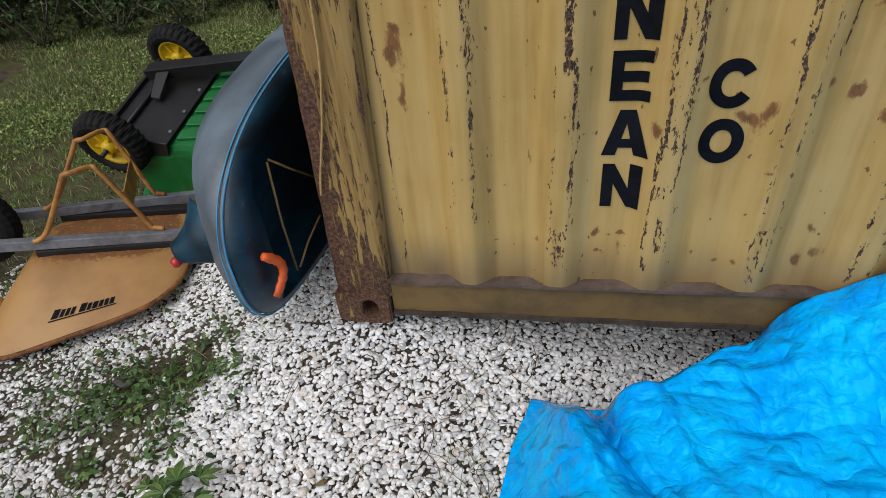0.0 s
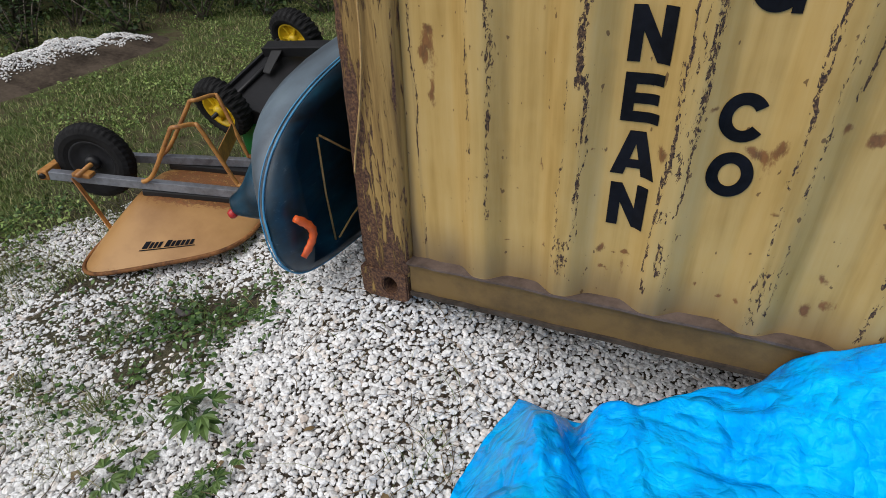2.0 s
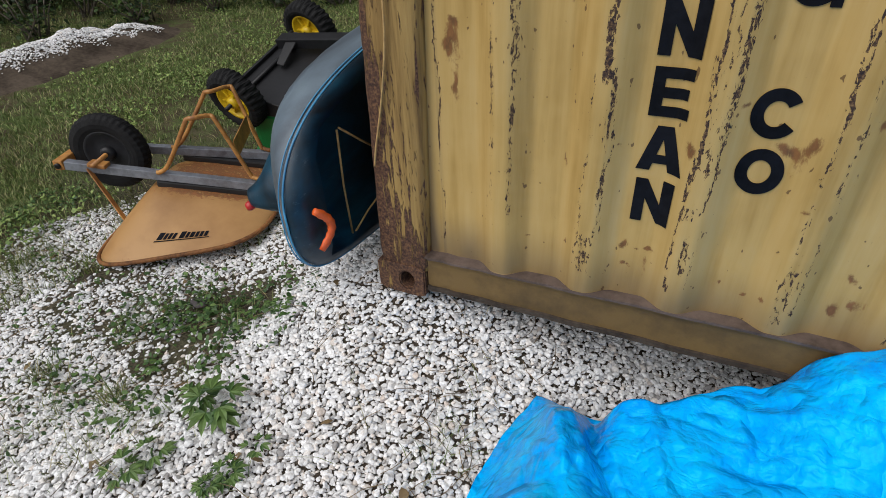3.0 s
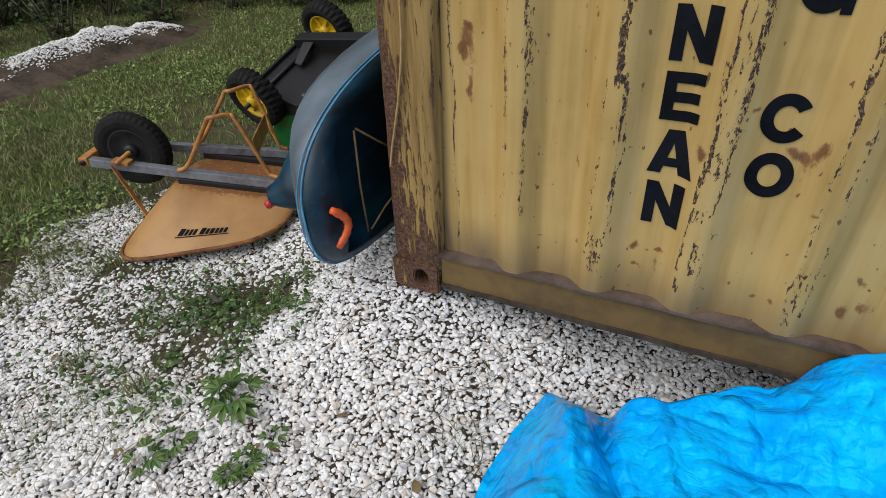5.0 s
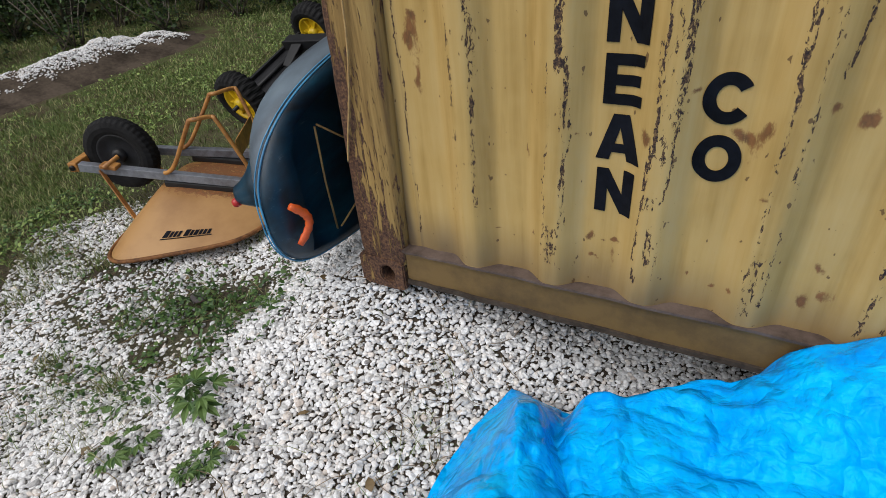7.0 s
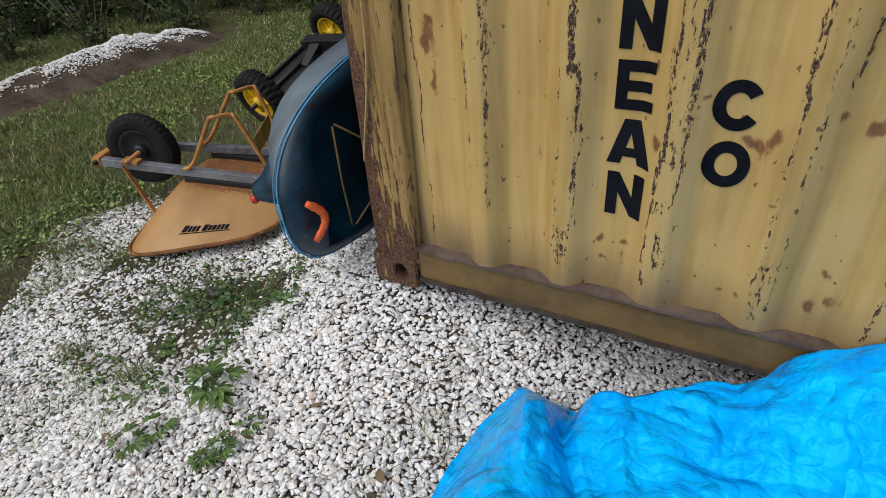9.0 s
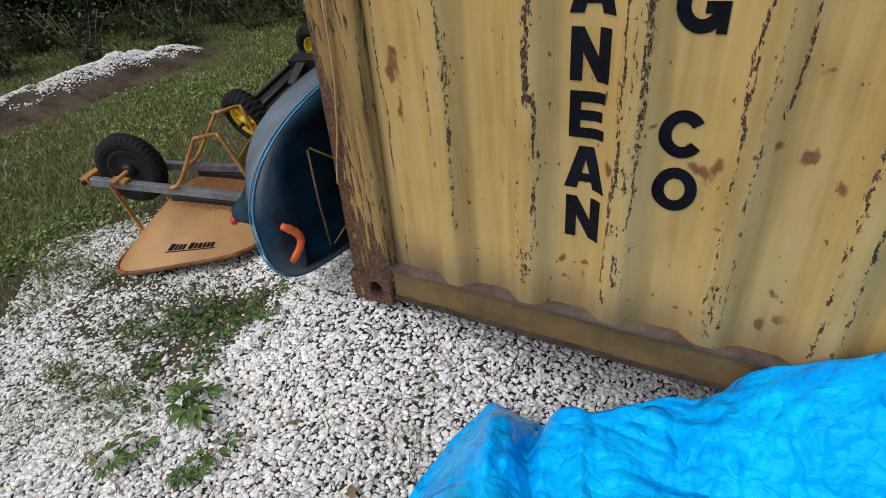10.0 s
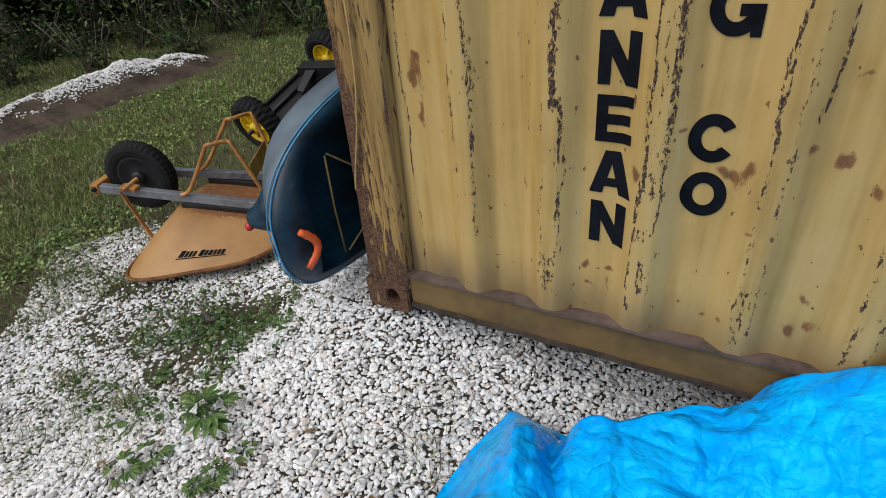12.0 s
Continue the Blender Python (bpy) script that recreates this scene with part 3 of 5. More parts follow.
def corner_casting(x0, x1, y0, y1, z0, z1, hole):
    """A hollow cast block; the oval hole goes through its face."""
    bm = bmesh.new()
    cx, cz = hole
    ring = 24
    outer, inner, deep = [], [], []
    for k in range(ring):
        a = 2 * math.pi * k / ring
        c, s = math.cos(a), math.sin(a)
        q = max(abs(c) / ((x1 - x0) / 2), abs(s) / ((z1 - z0) / 2))
        ox, oz = (x0 + x1) / 2 + c / q, (z0 + z1) / 2 + s / q
        outer.append(bm.verts.new((ox, y0, oz)))
        ix, iz = cx + 0.025 * c, cz + 0.031 * s
        inner.append(bm.verts.new((ix, y0, iz)))
        deep.append(bm.verts.new((ix, y0 + 0.03, iz)))
    back = [bm.verts.new((v.co.x, y1, v.co.z)) for v in outer]
    hollow = [bm.verts.new((cx + 0.03 * math.cos(2 * math.pi * k / ring), y0 + 0.11, cz + 0.035 * math.sin(2 * math.pi * k / ring))) for k in range(ring)]
    for k in range(ring):
        k2 = (k + 1) % ring
        bm.faces.new((outer[k], outer[k2], inner[k2], inner[k]))
        bm.faces.new((inner[k], inner[k2], deep[k2], deep[k]))
        bm.faces.new((deep[k], deep[k2], hollow[k2], hollow[k]))
        bm.faces.new((outer[k2], outer[k], back[k], back[k2]))
    bm.faces.new(hollow)
    bm.faces.new(back)
    bmesh.ops.recalc_face_normals(bm, faces=bm.faces)
    bmesh.ops.bevel(bm, geom=[e for e in bm.edges if len(e.link_faces) == 2 and e.calc_face_angle(0) > 0.6], offset=0.004, segments=2, affect="EDGES")
    return part("corner_casting", bm, RUSTY, container, "rusted corner casting with an oval hole")


corner_casting(LEFT, -0.150, FR - 0.003, FR + 0.16, BOTTOM - 0.006, BOTTOM + 0.112, (-0.212, 0.322))
corner_casting(RIGHT - 0.165, RIGHT, FR - 0.003, FR + 0.16, BOTTOM - 0.006, BOTTOM + 0.112, (RIGHT - 0.08, 0.322))
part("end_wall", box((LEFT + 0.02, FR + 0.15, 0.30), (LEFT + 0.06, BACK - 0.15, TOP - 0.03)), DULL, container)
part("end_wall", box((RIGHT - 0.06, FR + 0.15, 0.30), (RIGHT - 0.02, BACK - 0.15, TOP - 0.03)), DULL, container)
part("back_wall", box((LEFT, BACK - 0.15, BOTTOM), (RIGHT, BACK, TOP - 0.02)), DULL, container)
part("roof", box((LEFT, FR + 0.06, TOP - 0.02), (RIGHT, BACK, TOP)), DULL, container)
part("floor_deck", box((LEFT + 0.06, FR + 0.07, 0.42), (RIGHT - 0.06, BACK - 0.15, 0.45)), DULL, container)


# painted capitals; the wall's name is seen only as these pieces
def glyph(ch):
    """Outlines of a heavy capital in a unit box, as convex pieces."""
    if ch == "N":
        return [[(0, 0), (0.3, 0), (0.3, 1), (0, 1)], [(0.7, 0), (1, 0), (1, 1), (0.7, 1)], [(0.3, 1), (0.3, 0.56), (0.7, 0), (0.7, 0.44)]]
    if ch == "E":
        return [[(0, 0), (0.3, 0), (0.3, 1), (0, 1)], [(0.3, 0), (1, 0), (1, 0.215), (0.3, 0.215)], [(0.3, 0.39), (0.92, 0.39), (0.92, 0.60), (0.3, 0.60)], [(0.3, 0.785), (0.98, 0.785), (0.98, 1), (0.3, 1)]]
    if ch == "A":
        return [[(0, 0), (0.3, 0), (0.5, 0.72), (0.5, 1), (0.33, 1)], [(0.7, 0), (1, 0), (0.67, 1), (0.5, 1), (0.5, 0.72)], [(0.29, 0.17), (0.71, 0.17), (0.66, 0.36), (0.34, 0.36)]]
    arcs = {"O": (0, 360), "C": (35, 325), "G": (40, 350)}[ch]
    out = []
    n = 40
    for k in range(n):
        q = []
        for t, r in ((k, 1), (k + 1, 1), (k + 1, 0.5), (k, 0.5)):
            ang = radians(arcs[0] + (arcs[1] - arcs[0]) * t / n)
            c, s = math.cos(ang), math.sin(ang)
            w = (0.5, 0.5) if r == 1 else (0.24, 0.265)
            q.append((0.5 + w[0] * c, 0.5 + w[1] * s))
        out.append(q)
    if ch == "G":
        out += [[(0.55, 0.34), (1, 0.34), (1, 0.53), (0.55, 0.53)], [(0.80, 0.0), (1.0, 0.0), (1.0, 0.36), (0.80, 0.36)]]
    return out


def letter(ch, x0, z0, w, h):
    bm = bmesh.new()
    for poly in glyph(ch):
        fr = [bm.verts.new((x0 + p * w, INNER - 0.0030, z0 + q * h)) for p, q in poly]
        bk = [bm.verts.new((x0 + p * w, INNER + 0.001, z0 + q * h)) for p, q in poly]
        bm.faces.new(fr)
        for k in range(len(poly)):
            k2 = (k + 1) % len(poly)
            bm.faces.new((fr[k2], fr[k], bk[k], bk[k2]))
    # the pieces follow the folds and dents of the wall
    for k in range(1, 14):
        bmesh.ops.bisect_plane(bm, geom=bm.verts[:] + bm.edges[:] + bm.faces[:], plane_co=(x0 + w * k / 14, 0, 0), plane_no=(1, 0, 0))
    for p in bm.verts:
        p.co.y += float(ridge_y(np.array(p.co.x))) - INNER + float((fbm(p.co.x * 2.2 + 1, p.co.z * 2.2) - 0.47) * 0.012)
    bmesh.ops.recalc_face_normals(bm, faces=bm.faces)
    part("letter", bm, BLACK_PAINT, container, "painted black capital " + ch)


letter("N", 0.397, 0.661, 0.083, 0.108)
letter("A", 0.391, 0.792, 0.096, 0.103)
letter("E", 0.398, 0.916, 0.078, 0.102)
letter("N", 0.396, 1.040, 0.083, 0.106)
letter("A", 0.391, 1.172, 0.096, 0.104)
letter("O", 0.586, 0.774, 0.088, 0.100)
letter("C", 0.586, 0.897, 0.088, 0.100)
letter("G", 0.588, 1.140, 0.088, 0.102)

# a strap of wire hanging down the corner post
pipe("hanging_wire", smooth_path([(-0.185, FR - 0.012, 2.5), (-0.187, FR - 0.012, 1.5), (-0.196, FR - 0.010, 1.1), (-0.222, FR - 0.008, 0.92), (-0.262, FR - 0.007, 0.76), (-0.275, FR - 0.006, 0.70)]), 0.0028, CORD)
tagged(bpy.data.objects["hanging_wire"], "thin tan cord hanging down the rusted corner post", "cord")


# ---- kayak lying on its side beside the container ----
kayak = thing("kayak", "teal and black plastic kayak lying on its side, stern end out", "kayak", (-0.55, 2.4, 0.25))
K0, K1 = 0.925, 3.95


def kayak_station(y):
    """Upper and lower gunwale heights, gunwale x and the hull's depth at y."""
    s = y - K0
    grow = 1 - math.exp(-s / 0.16)
    up = 0.60 + 0.235 * math.sqrt(max(grow, 0)) + 0.165 * (1 - math.exp(-s / 0.62))
    lo = 0.56 - 0.20 * math.sqrt(1 - math.exp(-max(s, 0) / 0.07)) - 0.12 * (1 - math.exp(-s / 0.9))
    depth = 0.265 * (1 - math.exp(-(s + 0.004) / 0.18))
    e = (y - 2.3) / (K1 - 2.3)
    if e > 0:
        k = math.sqrt(max(1 - e ** 2.2, 0.0004))
        c = (up + lo) / 2
        up, lo, depth = c + (up - c) * k, c + (lo - c) * k, depth * (1 - e ** 3) + 0.002
    return up, lo, -0.455, depth


def kayak_mesh():
    ys_ = [K0 + 0.0004, K0 + 0.004, K0 + 0.012, K0 + 0.028, K0 + 0.05, K0 + 0.08, K0 + 0.12, K0 + 0.17, K0 + 0.23, K0 + 0.3, K0 + 0.38] + list(np.linspace(K0 + 0.5, K1, 24))
    verts, faces, mats = [], [], []
    nh, nd = 22, 12
    for y in ys_:
        up, lo, gx, depth = kayak_station(y)
        c, b = (up + lo) / 2, (up - lo) / 2
        for k in range(nh):                      # hull side, from the upper gunwale round the keel
            a = math.pi * k / nh
            cs, sn = math.cos(a), math.sin(a)
            keel = 0.02 * math.exp(-((a - 1.75) / 0.25) ** 2) * min(1, depth / 0.2)
            zc = abs(cs) ** 0.55 if cs > 0 else abs(cs) ** 0.75
            verts.append((gx - depth * abs(sn) ** 0.58 - keel, y, c + b * math.copysign(zc, cs)))
        for k in range(nd):                      # deck side
            t = -1 + 2 * k / nd
            crown = 0.040 * (1 - abs(t) ** 5) * min(1, b / 0.15)
            well = -0.13 * float(sst(K0 + 0.14, K0 + 0.19, y)) * float(sst(0.78, 0.70, abs(t)))
            verts.append((gx + crown + well, y, c + b * t))
    n = nh + nd
    for i in range(len(ys_) - 1):
        for k in range(n):
            k2 = (k + 1) % n
            faces.append((i * n + k, i * n + k2, (i + 1) * n + k2, (i + 1) * n + k))
    faces.append(tuple(range(n)))
    faces.append(tuple((len(ys_) - 1) * n + k for k in range(n))[::-1])
    me = raw("hull", verts, faces, KAYAK, True)
    me.materials.append(HULL)
    for q in me.polygons:
        q.material_index = 1 if q.index % n < nh and q.index < n * (len(ys_) - 1) else 0
    bm = bmesh.new()
    bm.from_mesh(me)
    bmesh.ops.recalc_face_normals(bm, faces=bm.faces)
    bm.to_mesh(me)
    bm.free()
    return me


put("hull", kayak_mesh(), kayak, "teal and black moulded hull")
ys_ = [K0 + (2.9 - K0) * (k / 60) ** 2.2 for k in range(61)]
for dz, w, nm in ((0.0, 0.0032, "gunwale_trim"), (0.014, 0.0022, "gunwale_trim")):
    pts = [(-0.459 - dz, y - 0.003 * (y < K0 + 0.1), kayak_station(max(y, K0 + 0.0004))[0] + 0.003) for y in reversed(ys_)]
    pts += [(-0.459 - dz, y - 0.003 * (y < K0 + 0.1), kayak_station(max(y, K0 + 0.0004))[1] - 0.003) for y in ys_]
    pipe(nm, pts, w, STRIPE, kayak, "pale blue trim line along the gunwale", 6)

# well lining, carry handle, cords, skeg
grip = [(-0.390 + 0.016 * math.sin(math.pi * t / 14), 0.962 + 0.042 * math.sin(math.pi * t / 14), 0.485 + 0.128 * t / 14) for t in range(15)]
pipe("carry_handle", grip, [0.008] + [0.0108 if t % 2 else 0.0088 for t in range(13)] + [0.008], ORANGE, kayak, "ribbed orange carry handle", 10, 1.3)
for a, b in (((-0.440, 1.180, 0.752), (-0.455, 1.195, 0.380)), ((-0.440, 1.190, 0.755), (-0.430, 1.39, 0.595)), ((-0.455, 1.21, 0.380), (-0.440, 1.39, 0.455))):
    pipe("deck_cord", [a, [(p + q) / 2 - (0.006 if i == 0 else 0) for i, (p, q) in enumerate(zip(a, b))], b], 0.0036, CORD, kayak, "tan elastic deck cord", 6)
sk, skf = tube(smooth_path([(-0.615, 1.130, 0.575), (-0.635, 1.108, 0.565), (-0.66, 1.091, 0.554), (-0.69, 1.075, 0.544), (-0.716, 1.064, 0.538), (-0.722, 1.060, 0.536)], 3),
               [0.125, 0.118, 0.110, 0.101, 0.092, 0.083, 0.074, 0.066, 0.058, 0.051, 0.045, 0.040, 0.036, 0.032, 0.027, 0.016], 18, 0.85)
put("skeg", raw("skeg", sk, skf, KAYAK, True), kayak, "dark moulded keel end")
rd, rdf = tube([(-0.706, 1.050, 0.522), (-0.716, 1.040, 0.517), (-0.722, 1.034, 0.514)], [0.014, 0.016, 0.011], 12)
put("drain_plug", raw("drain_plug", rd, rdf, RED, True), kayak, "red drain plug")


# ---- wheels ----
def wheel(centre, axis, radius, width, tyre_mat, rim_mat, rim_r, parent, spokes=0, lugs=36, rim_label="", lug=0.007):
    """Tyre with tread lugs, dished rim with ribs, and hub, as parts under parent."""
    axis = Vector(axis).normalized()
    h = width / 2
    base = put("wheel", raw("wheel", *lathe([(0.018, -h * 0.9), (0.03, -h * 0.9), (0.03, h * 0.9), (0.018, h * 0.9)], centre, axis, 20), rim_mat, True), parent)
    prof = [(rim_r, -h * 0.72), (rim_r + 0.02, -h * 0.95), (radius * 0.82, -h), (radius * 0.94, -h * 0.8), (radius, -h * 0.35), (radius, h * 0.35), (radius * 0.94, h * 0.8), (radius * 0.82, h), (rim_r + 0.02, h * 0.95), (rim_r, h * 0.72)]
    tv, tf = lathe(prof, centre, axis, lugs * 4)
    n_ = len(prof)
    for k in range(lugs * 4):                # tread lugs, staggered on the two shoulders
        for i, q in ((3, k % 4), (4, k % 4), (5, (k + 2) % 4), (6, (k + 2) % 4)):
            if q < 2:
                p = tv[k * n_ + i]
                tv[k * n_ + i] = p + (p - Vector(centre)).normalized() * lug
    u = axis.cross(Vector((0, 0, 1))).normalized()
    w = axis.cross(u)
    put("tyre", raw("tyre", tv, tf, tyre_mat, False), base, "black treaded rubber tyre")
    rp = [(0.02, -h * 0.35), (rim_r * 0.35, -h * 0.35), (rim_r * 0.8, -h * 0.18), (rim_r * 0.92, -h * 0.66), (rim_r * 1.04, -h * 0.76), (rim_r * 1.04, h * 0.76), (rim_r * 0.92, h * 0.66), (rim_r * 0.8, h * 0.18), (rim_r * 0.35, h * 0.35), (0.02, h * 0.35)]
    put("rim", raw("rim", *lathe(rp, centre, axis, 40), rim_mat, True), base, rim_label)
    for k in range(spokes):
        a = 2 * math.pi * k / spokes
        d = math.cos(a) * u + math.sin(a) * w
        for s in (-1, 1):
            part("rib", bar(Vector(centre) + d * 0.035 + axis * (s * h * 0.42), Vector(centre) + d * rim_r * 0.86 + axis * (s * h * 0.36), 0.010, 0.022, 0.002, axis), rim_mat, base)
    put("hub", raw("hub", *lathe([(0.0, -h * 1.02), (0.024, -h * 1.02), (0.034, -h * 0.7), (0.036, h * 0.7), (0.024, h * 1.02), (0.0, h * 1.02)], centre, axis, 20), rim_mat, True), base)
    return base


# ---- upside-down wheelbarrow ----
A = Vector((-2.08, 1.26, 0.328))
B = Vector((-1.246, 1.592, 0.180))
U = Vector((B.x - A.x, B.y - A.y, 0)).normalized()
V = Vector((-U.y, U.x, 0))
FALL = (B.z - A.z) / (Vector((B.x - A.x, B.y - A.y)).length)


def bw(u, v, z=0.0):
    """A place on the barrow: along the rails, across them, above the rails' line."""
    return A + U * u + V * v + Vector((0, 0, FALL * u + z))


barrow = thing("wheelbarrow", "upside-down wheelbarrow with rusty ochre steel tray on gravel", "wheelbarrow", (-1.5, 1.4, 0.02))
part("rail", bar(bw(0.028, 0.0), bw(1.32, 0.06), 0.036, 0.040), STEEL, barrow, "grey painted steel handle rail")
part("rail", bar(bw(0.05, 0.205), bw(1.32, 0.44), 0.036, 0.040), STEEL, barrow, "grey painted steel handle rail")
part("nose_bracket", bar(bw(0.005, -0.022), bw(0.005, 0.225), 0.045, 0.046, 0.006), OCHRE, barrow, "rusty ochre nose bracket")
# bracket bolt
bv, bf = lathe([(0.0, -0.008), (0.013, -0.008), (0.013, 0.004), (0.0, 0.004)], bw(0.005, -0.024), V, 12)
put("bolt", raw("bolt", bv, bf, BLACK_STEEL, True), barrow)
wheel(bw(0.185, 0.105, 0.040), V, 0.178, 0.085, TYRE, HUB, 0.105, barrow, 0, 40, "black dished rim", 0.0025)
pipe("axle", [bw(0.185, -0.045, 0.036), bw(0.185, 0.255, 0.045)], 0.011, OCHRE, barrow)
for v_ in (-0.005, 0.215):
    part("axle_bracket", bar(bw(0.145, v_, 0.026), bw(0.225, v_, 0.026), 0.05, 0.02, 0.006), OCHRE, barrow)
# leg frames stand up in the air, their feet bolted to the rails
for v0, v1, dv, sh in ((0.0, 0.05, -0.02, 0.0), (0.255, 0.345, 0.03, -0.05)):
    legs = [bw(0.44 + sh, v0, 0.022), bw(0.46 + sh, v0, 0.028), bw(0.515 + sh, v0 + dv * 0.3, 0.08), bw(0.65 + sh, v0 + dv, 0.285), bw(0.67 + sh, v0 + dv, 0.315), bw(0.705 + sh, v0 + dv, 0.326), bw(0.745 + sh, v1 + dv, 0.322), bw(0.77 + sh, v1 + dv, 0.295), bw(0.842 + sh, v1, 0.06), bw(0.857 + sh, v1, 0.035), bw(0.892 + sh, v1, 0.028)]
    pipe("leg", smooth_path(legs, 4), 0.0098, OCHRE, barrow, "bent ochre steel tube leg", 10)
part("leg_brace", bar(bw(0.81, 0.05, 0.165), bw(0.765, 0.335, 0.165), 0.005, 0.085, 0.002), OCHRE, barrow, "ochre plate between the legs")
for a, b in ((bw(0.13, -0.01, 0), bw(0.30, -0.11, -0.25)), (bw(0.15, 0.22, 0), bw(0.32, 0.30, -0.25))):
    part("tray_strut", bar(a, b, 0.006, 0.022, 0.001, V), OCHRE, barrow, "rusty ochre flat strut")
for v_ in (0.02, 0.29):
    part("spacer", bar(bw(0.42, v_, -0.038), bw(1.0, v_ + 0.03, -0.034), 0.05, 0.03, 0.006), BLACK, barrow, "dark wooden spacer under the rail")


def tray_mesh():
    """Loft from the rim, which rests on the ground, to the tray's flat bottom, now on top."""
    def loop(u0, u1, v00, v01, v10, v11, z0, z1, rc, n=96):
        out = []
        for k in range(n):
            a = 2 * math.pi * k / n
            c, s = math.cos(a), math.sin(a)
            q = (abs(c) ** rc + abs(s) ** rc) ** (-1 / rc)
            fu, fv = 0.5 + 0.5 * c * q, 0.5 + 0.5 * s * q
            u = u0 + (u1 - u0) * fu
            lo, hi = v00 + (v10 - v00) * fu, v01 + (v11 - v01) * fu
            p = A + U * u + V * (lo + (hi - lo) * fv)
            out.append(Vector((p.x, p.y, z0 + (z1 - z0) * fu)))
        return out
    rim = (0.21, 0.965, -0.415, 0.62, -0.285, 0.50, 0.024, 0.088)
    flat = (0.40, 0.91, -0.055, 0.28, -0.03, 0.34, 0.208, 0.130)
    rows, n = [], 96
    for t, rc in ((0, 4.6), (0.03, 4.6), (0.15, 4.5), (0.3, 4.4), (0.45, 4.2), (0.6, 4), (0.75, 4), (0.86, 4), (0.93, 4), (0.975, 4), (1.0, 4)):
        bulge = 0.022 * math.sin(math.pi * t)
        tz = t * 1.06 if t < 0.86 else 0.9116 + 0.0884 * math.sin((t - 0.86) / 0.14 * math.pi / 2)
        q = [a + (b - a) * t for a, b in zip(rim, flat)]
        q[6] = rim[6] + (flat[6] - rim[6]) * tz
        q[7] = rim[7] + (flat[7] - rim[7]) * tz
        q[0], q[1], q[2], q[4], q[3], q[5] = q[0] - bulge * 0.5, q[1] + bulge, q[2] - bulge, q[4] - bulge, q[3] + bulge, q[5] + bulge
        rows.append(loop(*q, rc))
    rows.append(loop(0.45, 0.89, -0.035, 0.26, -0.012, 0.32, 0.207, 0.132, 4))
    rows.append(loop(0.66, 0.70, 0.10, 0.12, 0.10, 0.14, 0.170, 0.165, 2))
    verts = [p for r in rows for p in r]
    wear = []
    for i, r in enumerate(rows):
        for k, p in enumerate(r):
            wear.append(0.95 if i < 1 else 0.30 if i < 2 else 0.56 if i > 10 else 0.36 if i > 8 else 0.10 + 0.12 * (p.z < 0.05))
    faces = []
    for i in range(len(rows) - 1):
        for k in range(n):
            k2 = (k + 1) % n
            faces.append((i * n + k, i * n + k2, (i + 1) * n + k2, (i + 1) * n + k))
    faces.append(tuple((len(rows) - 1) * n + k for k in range(n)))
    me = raw("tray", verts, faces, TRAY, True)
    at_ = me.attributes.new("wear", "FLOAT", "POINT")
    at_.data.foreach_set("value", np.array(wear, np.float32))
    return me, rows


me, tray_rows = tray_mesh()
put("tray", me, barrow, "dented ochre steel tray, rusting at its rim")
rim_pts = tray_rows[0] + tray_rows[0][:1]
pipe("rolled_rim", [p + Vector((0, 0, 0.004)) for p in rim_pts], 0.0095, RIM_RUST, barrow, "rolled rusty rim", 8)


# the maker's mark on the tray's flank, as plain bars on the surface
def on_tray(k, t):
    """A place on the near flank: k along the loop, t up from row to row."""
    k0, r0 = int(math.floor(k)), int(math.floor(t))
    fk, fr = k - k0, t - r0
    q = lambda i, j: tray_rows[i][j % 96]
    p = (q(r0, k0) * (1 - fk) + q(r0, k0 + 1) * fk) * (1 - fr) + (q(r0 + 1, k0) * (1 - fk) + q(r0 + 1, k0 + 1) * fk) * fr
    du = (q(r0, k0 + 1) - q(r0, k0)).normalized()
    dv = (q(r0 + 1, k0) - q(r0, k0)).normalized()
    nrm = du.cross(dv).normalized()
    if nrm.y > 0:
        nrm = -nrm
    return p + nrm * 0.002


MARK = (67.4, 77.2, 3.15, 3.95)


def mark_bar(a0, a1, t0, t1):
    n = 6
    verts, faces = [], []
    for i in range(n + 1):
        k = MARK[0] + (MARK[1] - MARK[0]) * (a0 + (a1 - a0) * i / n)
        for t in (t0, t1):
            verts.append(on_tray(k, MARK[2] + (MARK[3] - MARK[2]) * t))
    for i in range(n):
        faces.append((2 * i, 2 * i + 2, 2 * i + 3, 2 * i + 1))
    put("mark_bar", raw("mark_bar", verts, faces, BLACK_PAINT, False), barrow, "short black printed bar")


mark_bar(0.0, 1.0, -0.12, 0.02)
widths = [0.12, 0.08, 0.08, 0.08, 0, 0.12, 0.08, 0.10, 0.08, 0.08, 0.08]
pos = 0.02
for wd in widths:
    if wd:
        mark_bar(pos, pos + wd - 0.022, 0.14, 0.95 if wd < 0.11 else 1.08)
        pos += wd
    else:
        pos += 0.05


# ---- upside-down dump cart ----
cart = thing("dump_cart", "overturned green garden dump cart with yellow-rimmed wheels", "garden cart", (-1.5, 2.4, 0.0))
HN, HF = Vector((-1.715, 2.035, 0.400)), Vector((-1.663, 2.660, 0.607))
AX = (HF - HN).normalized()
CF = Vector((1, 0, 0.03)).normalized()
CN = CF.cross(AX).normalized()
C0 = (HN + HF) / 2


def cw(f_, a_, n_):
    """A place on the cart: towards the tow bar, along the axle, away from the ground."""
    return C0 + CF * f_ + AX * a_ + CN * n_


wheel(HN, AX, 0.160, 0.105, TYRE, YELLOW, 0.097, cart, 6, 30, "yellow ribbed plastic rim")
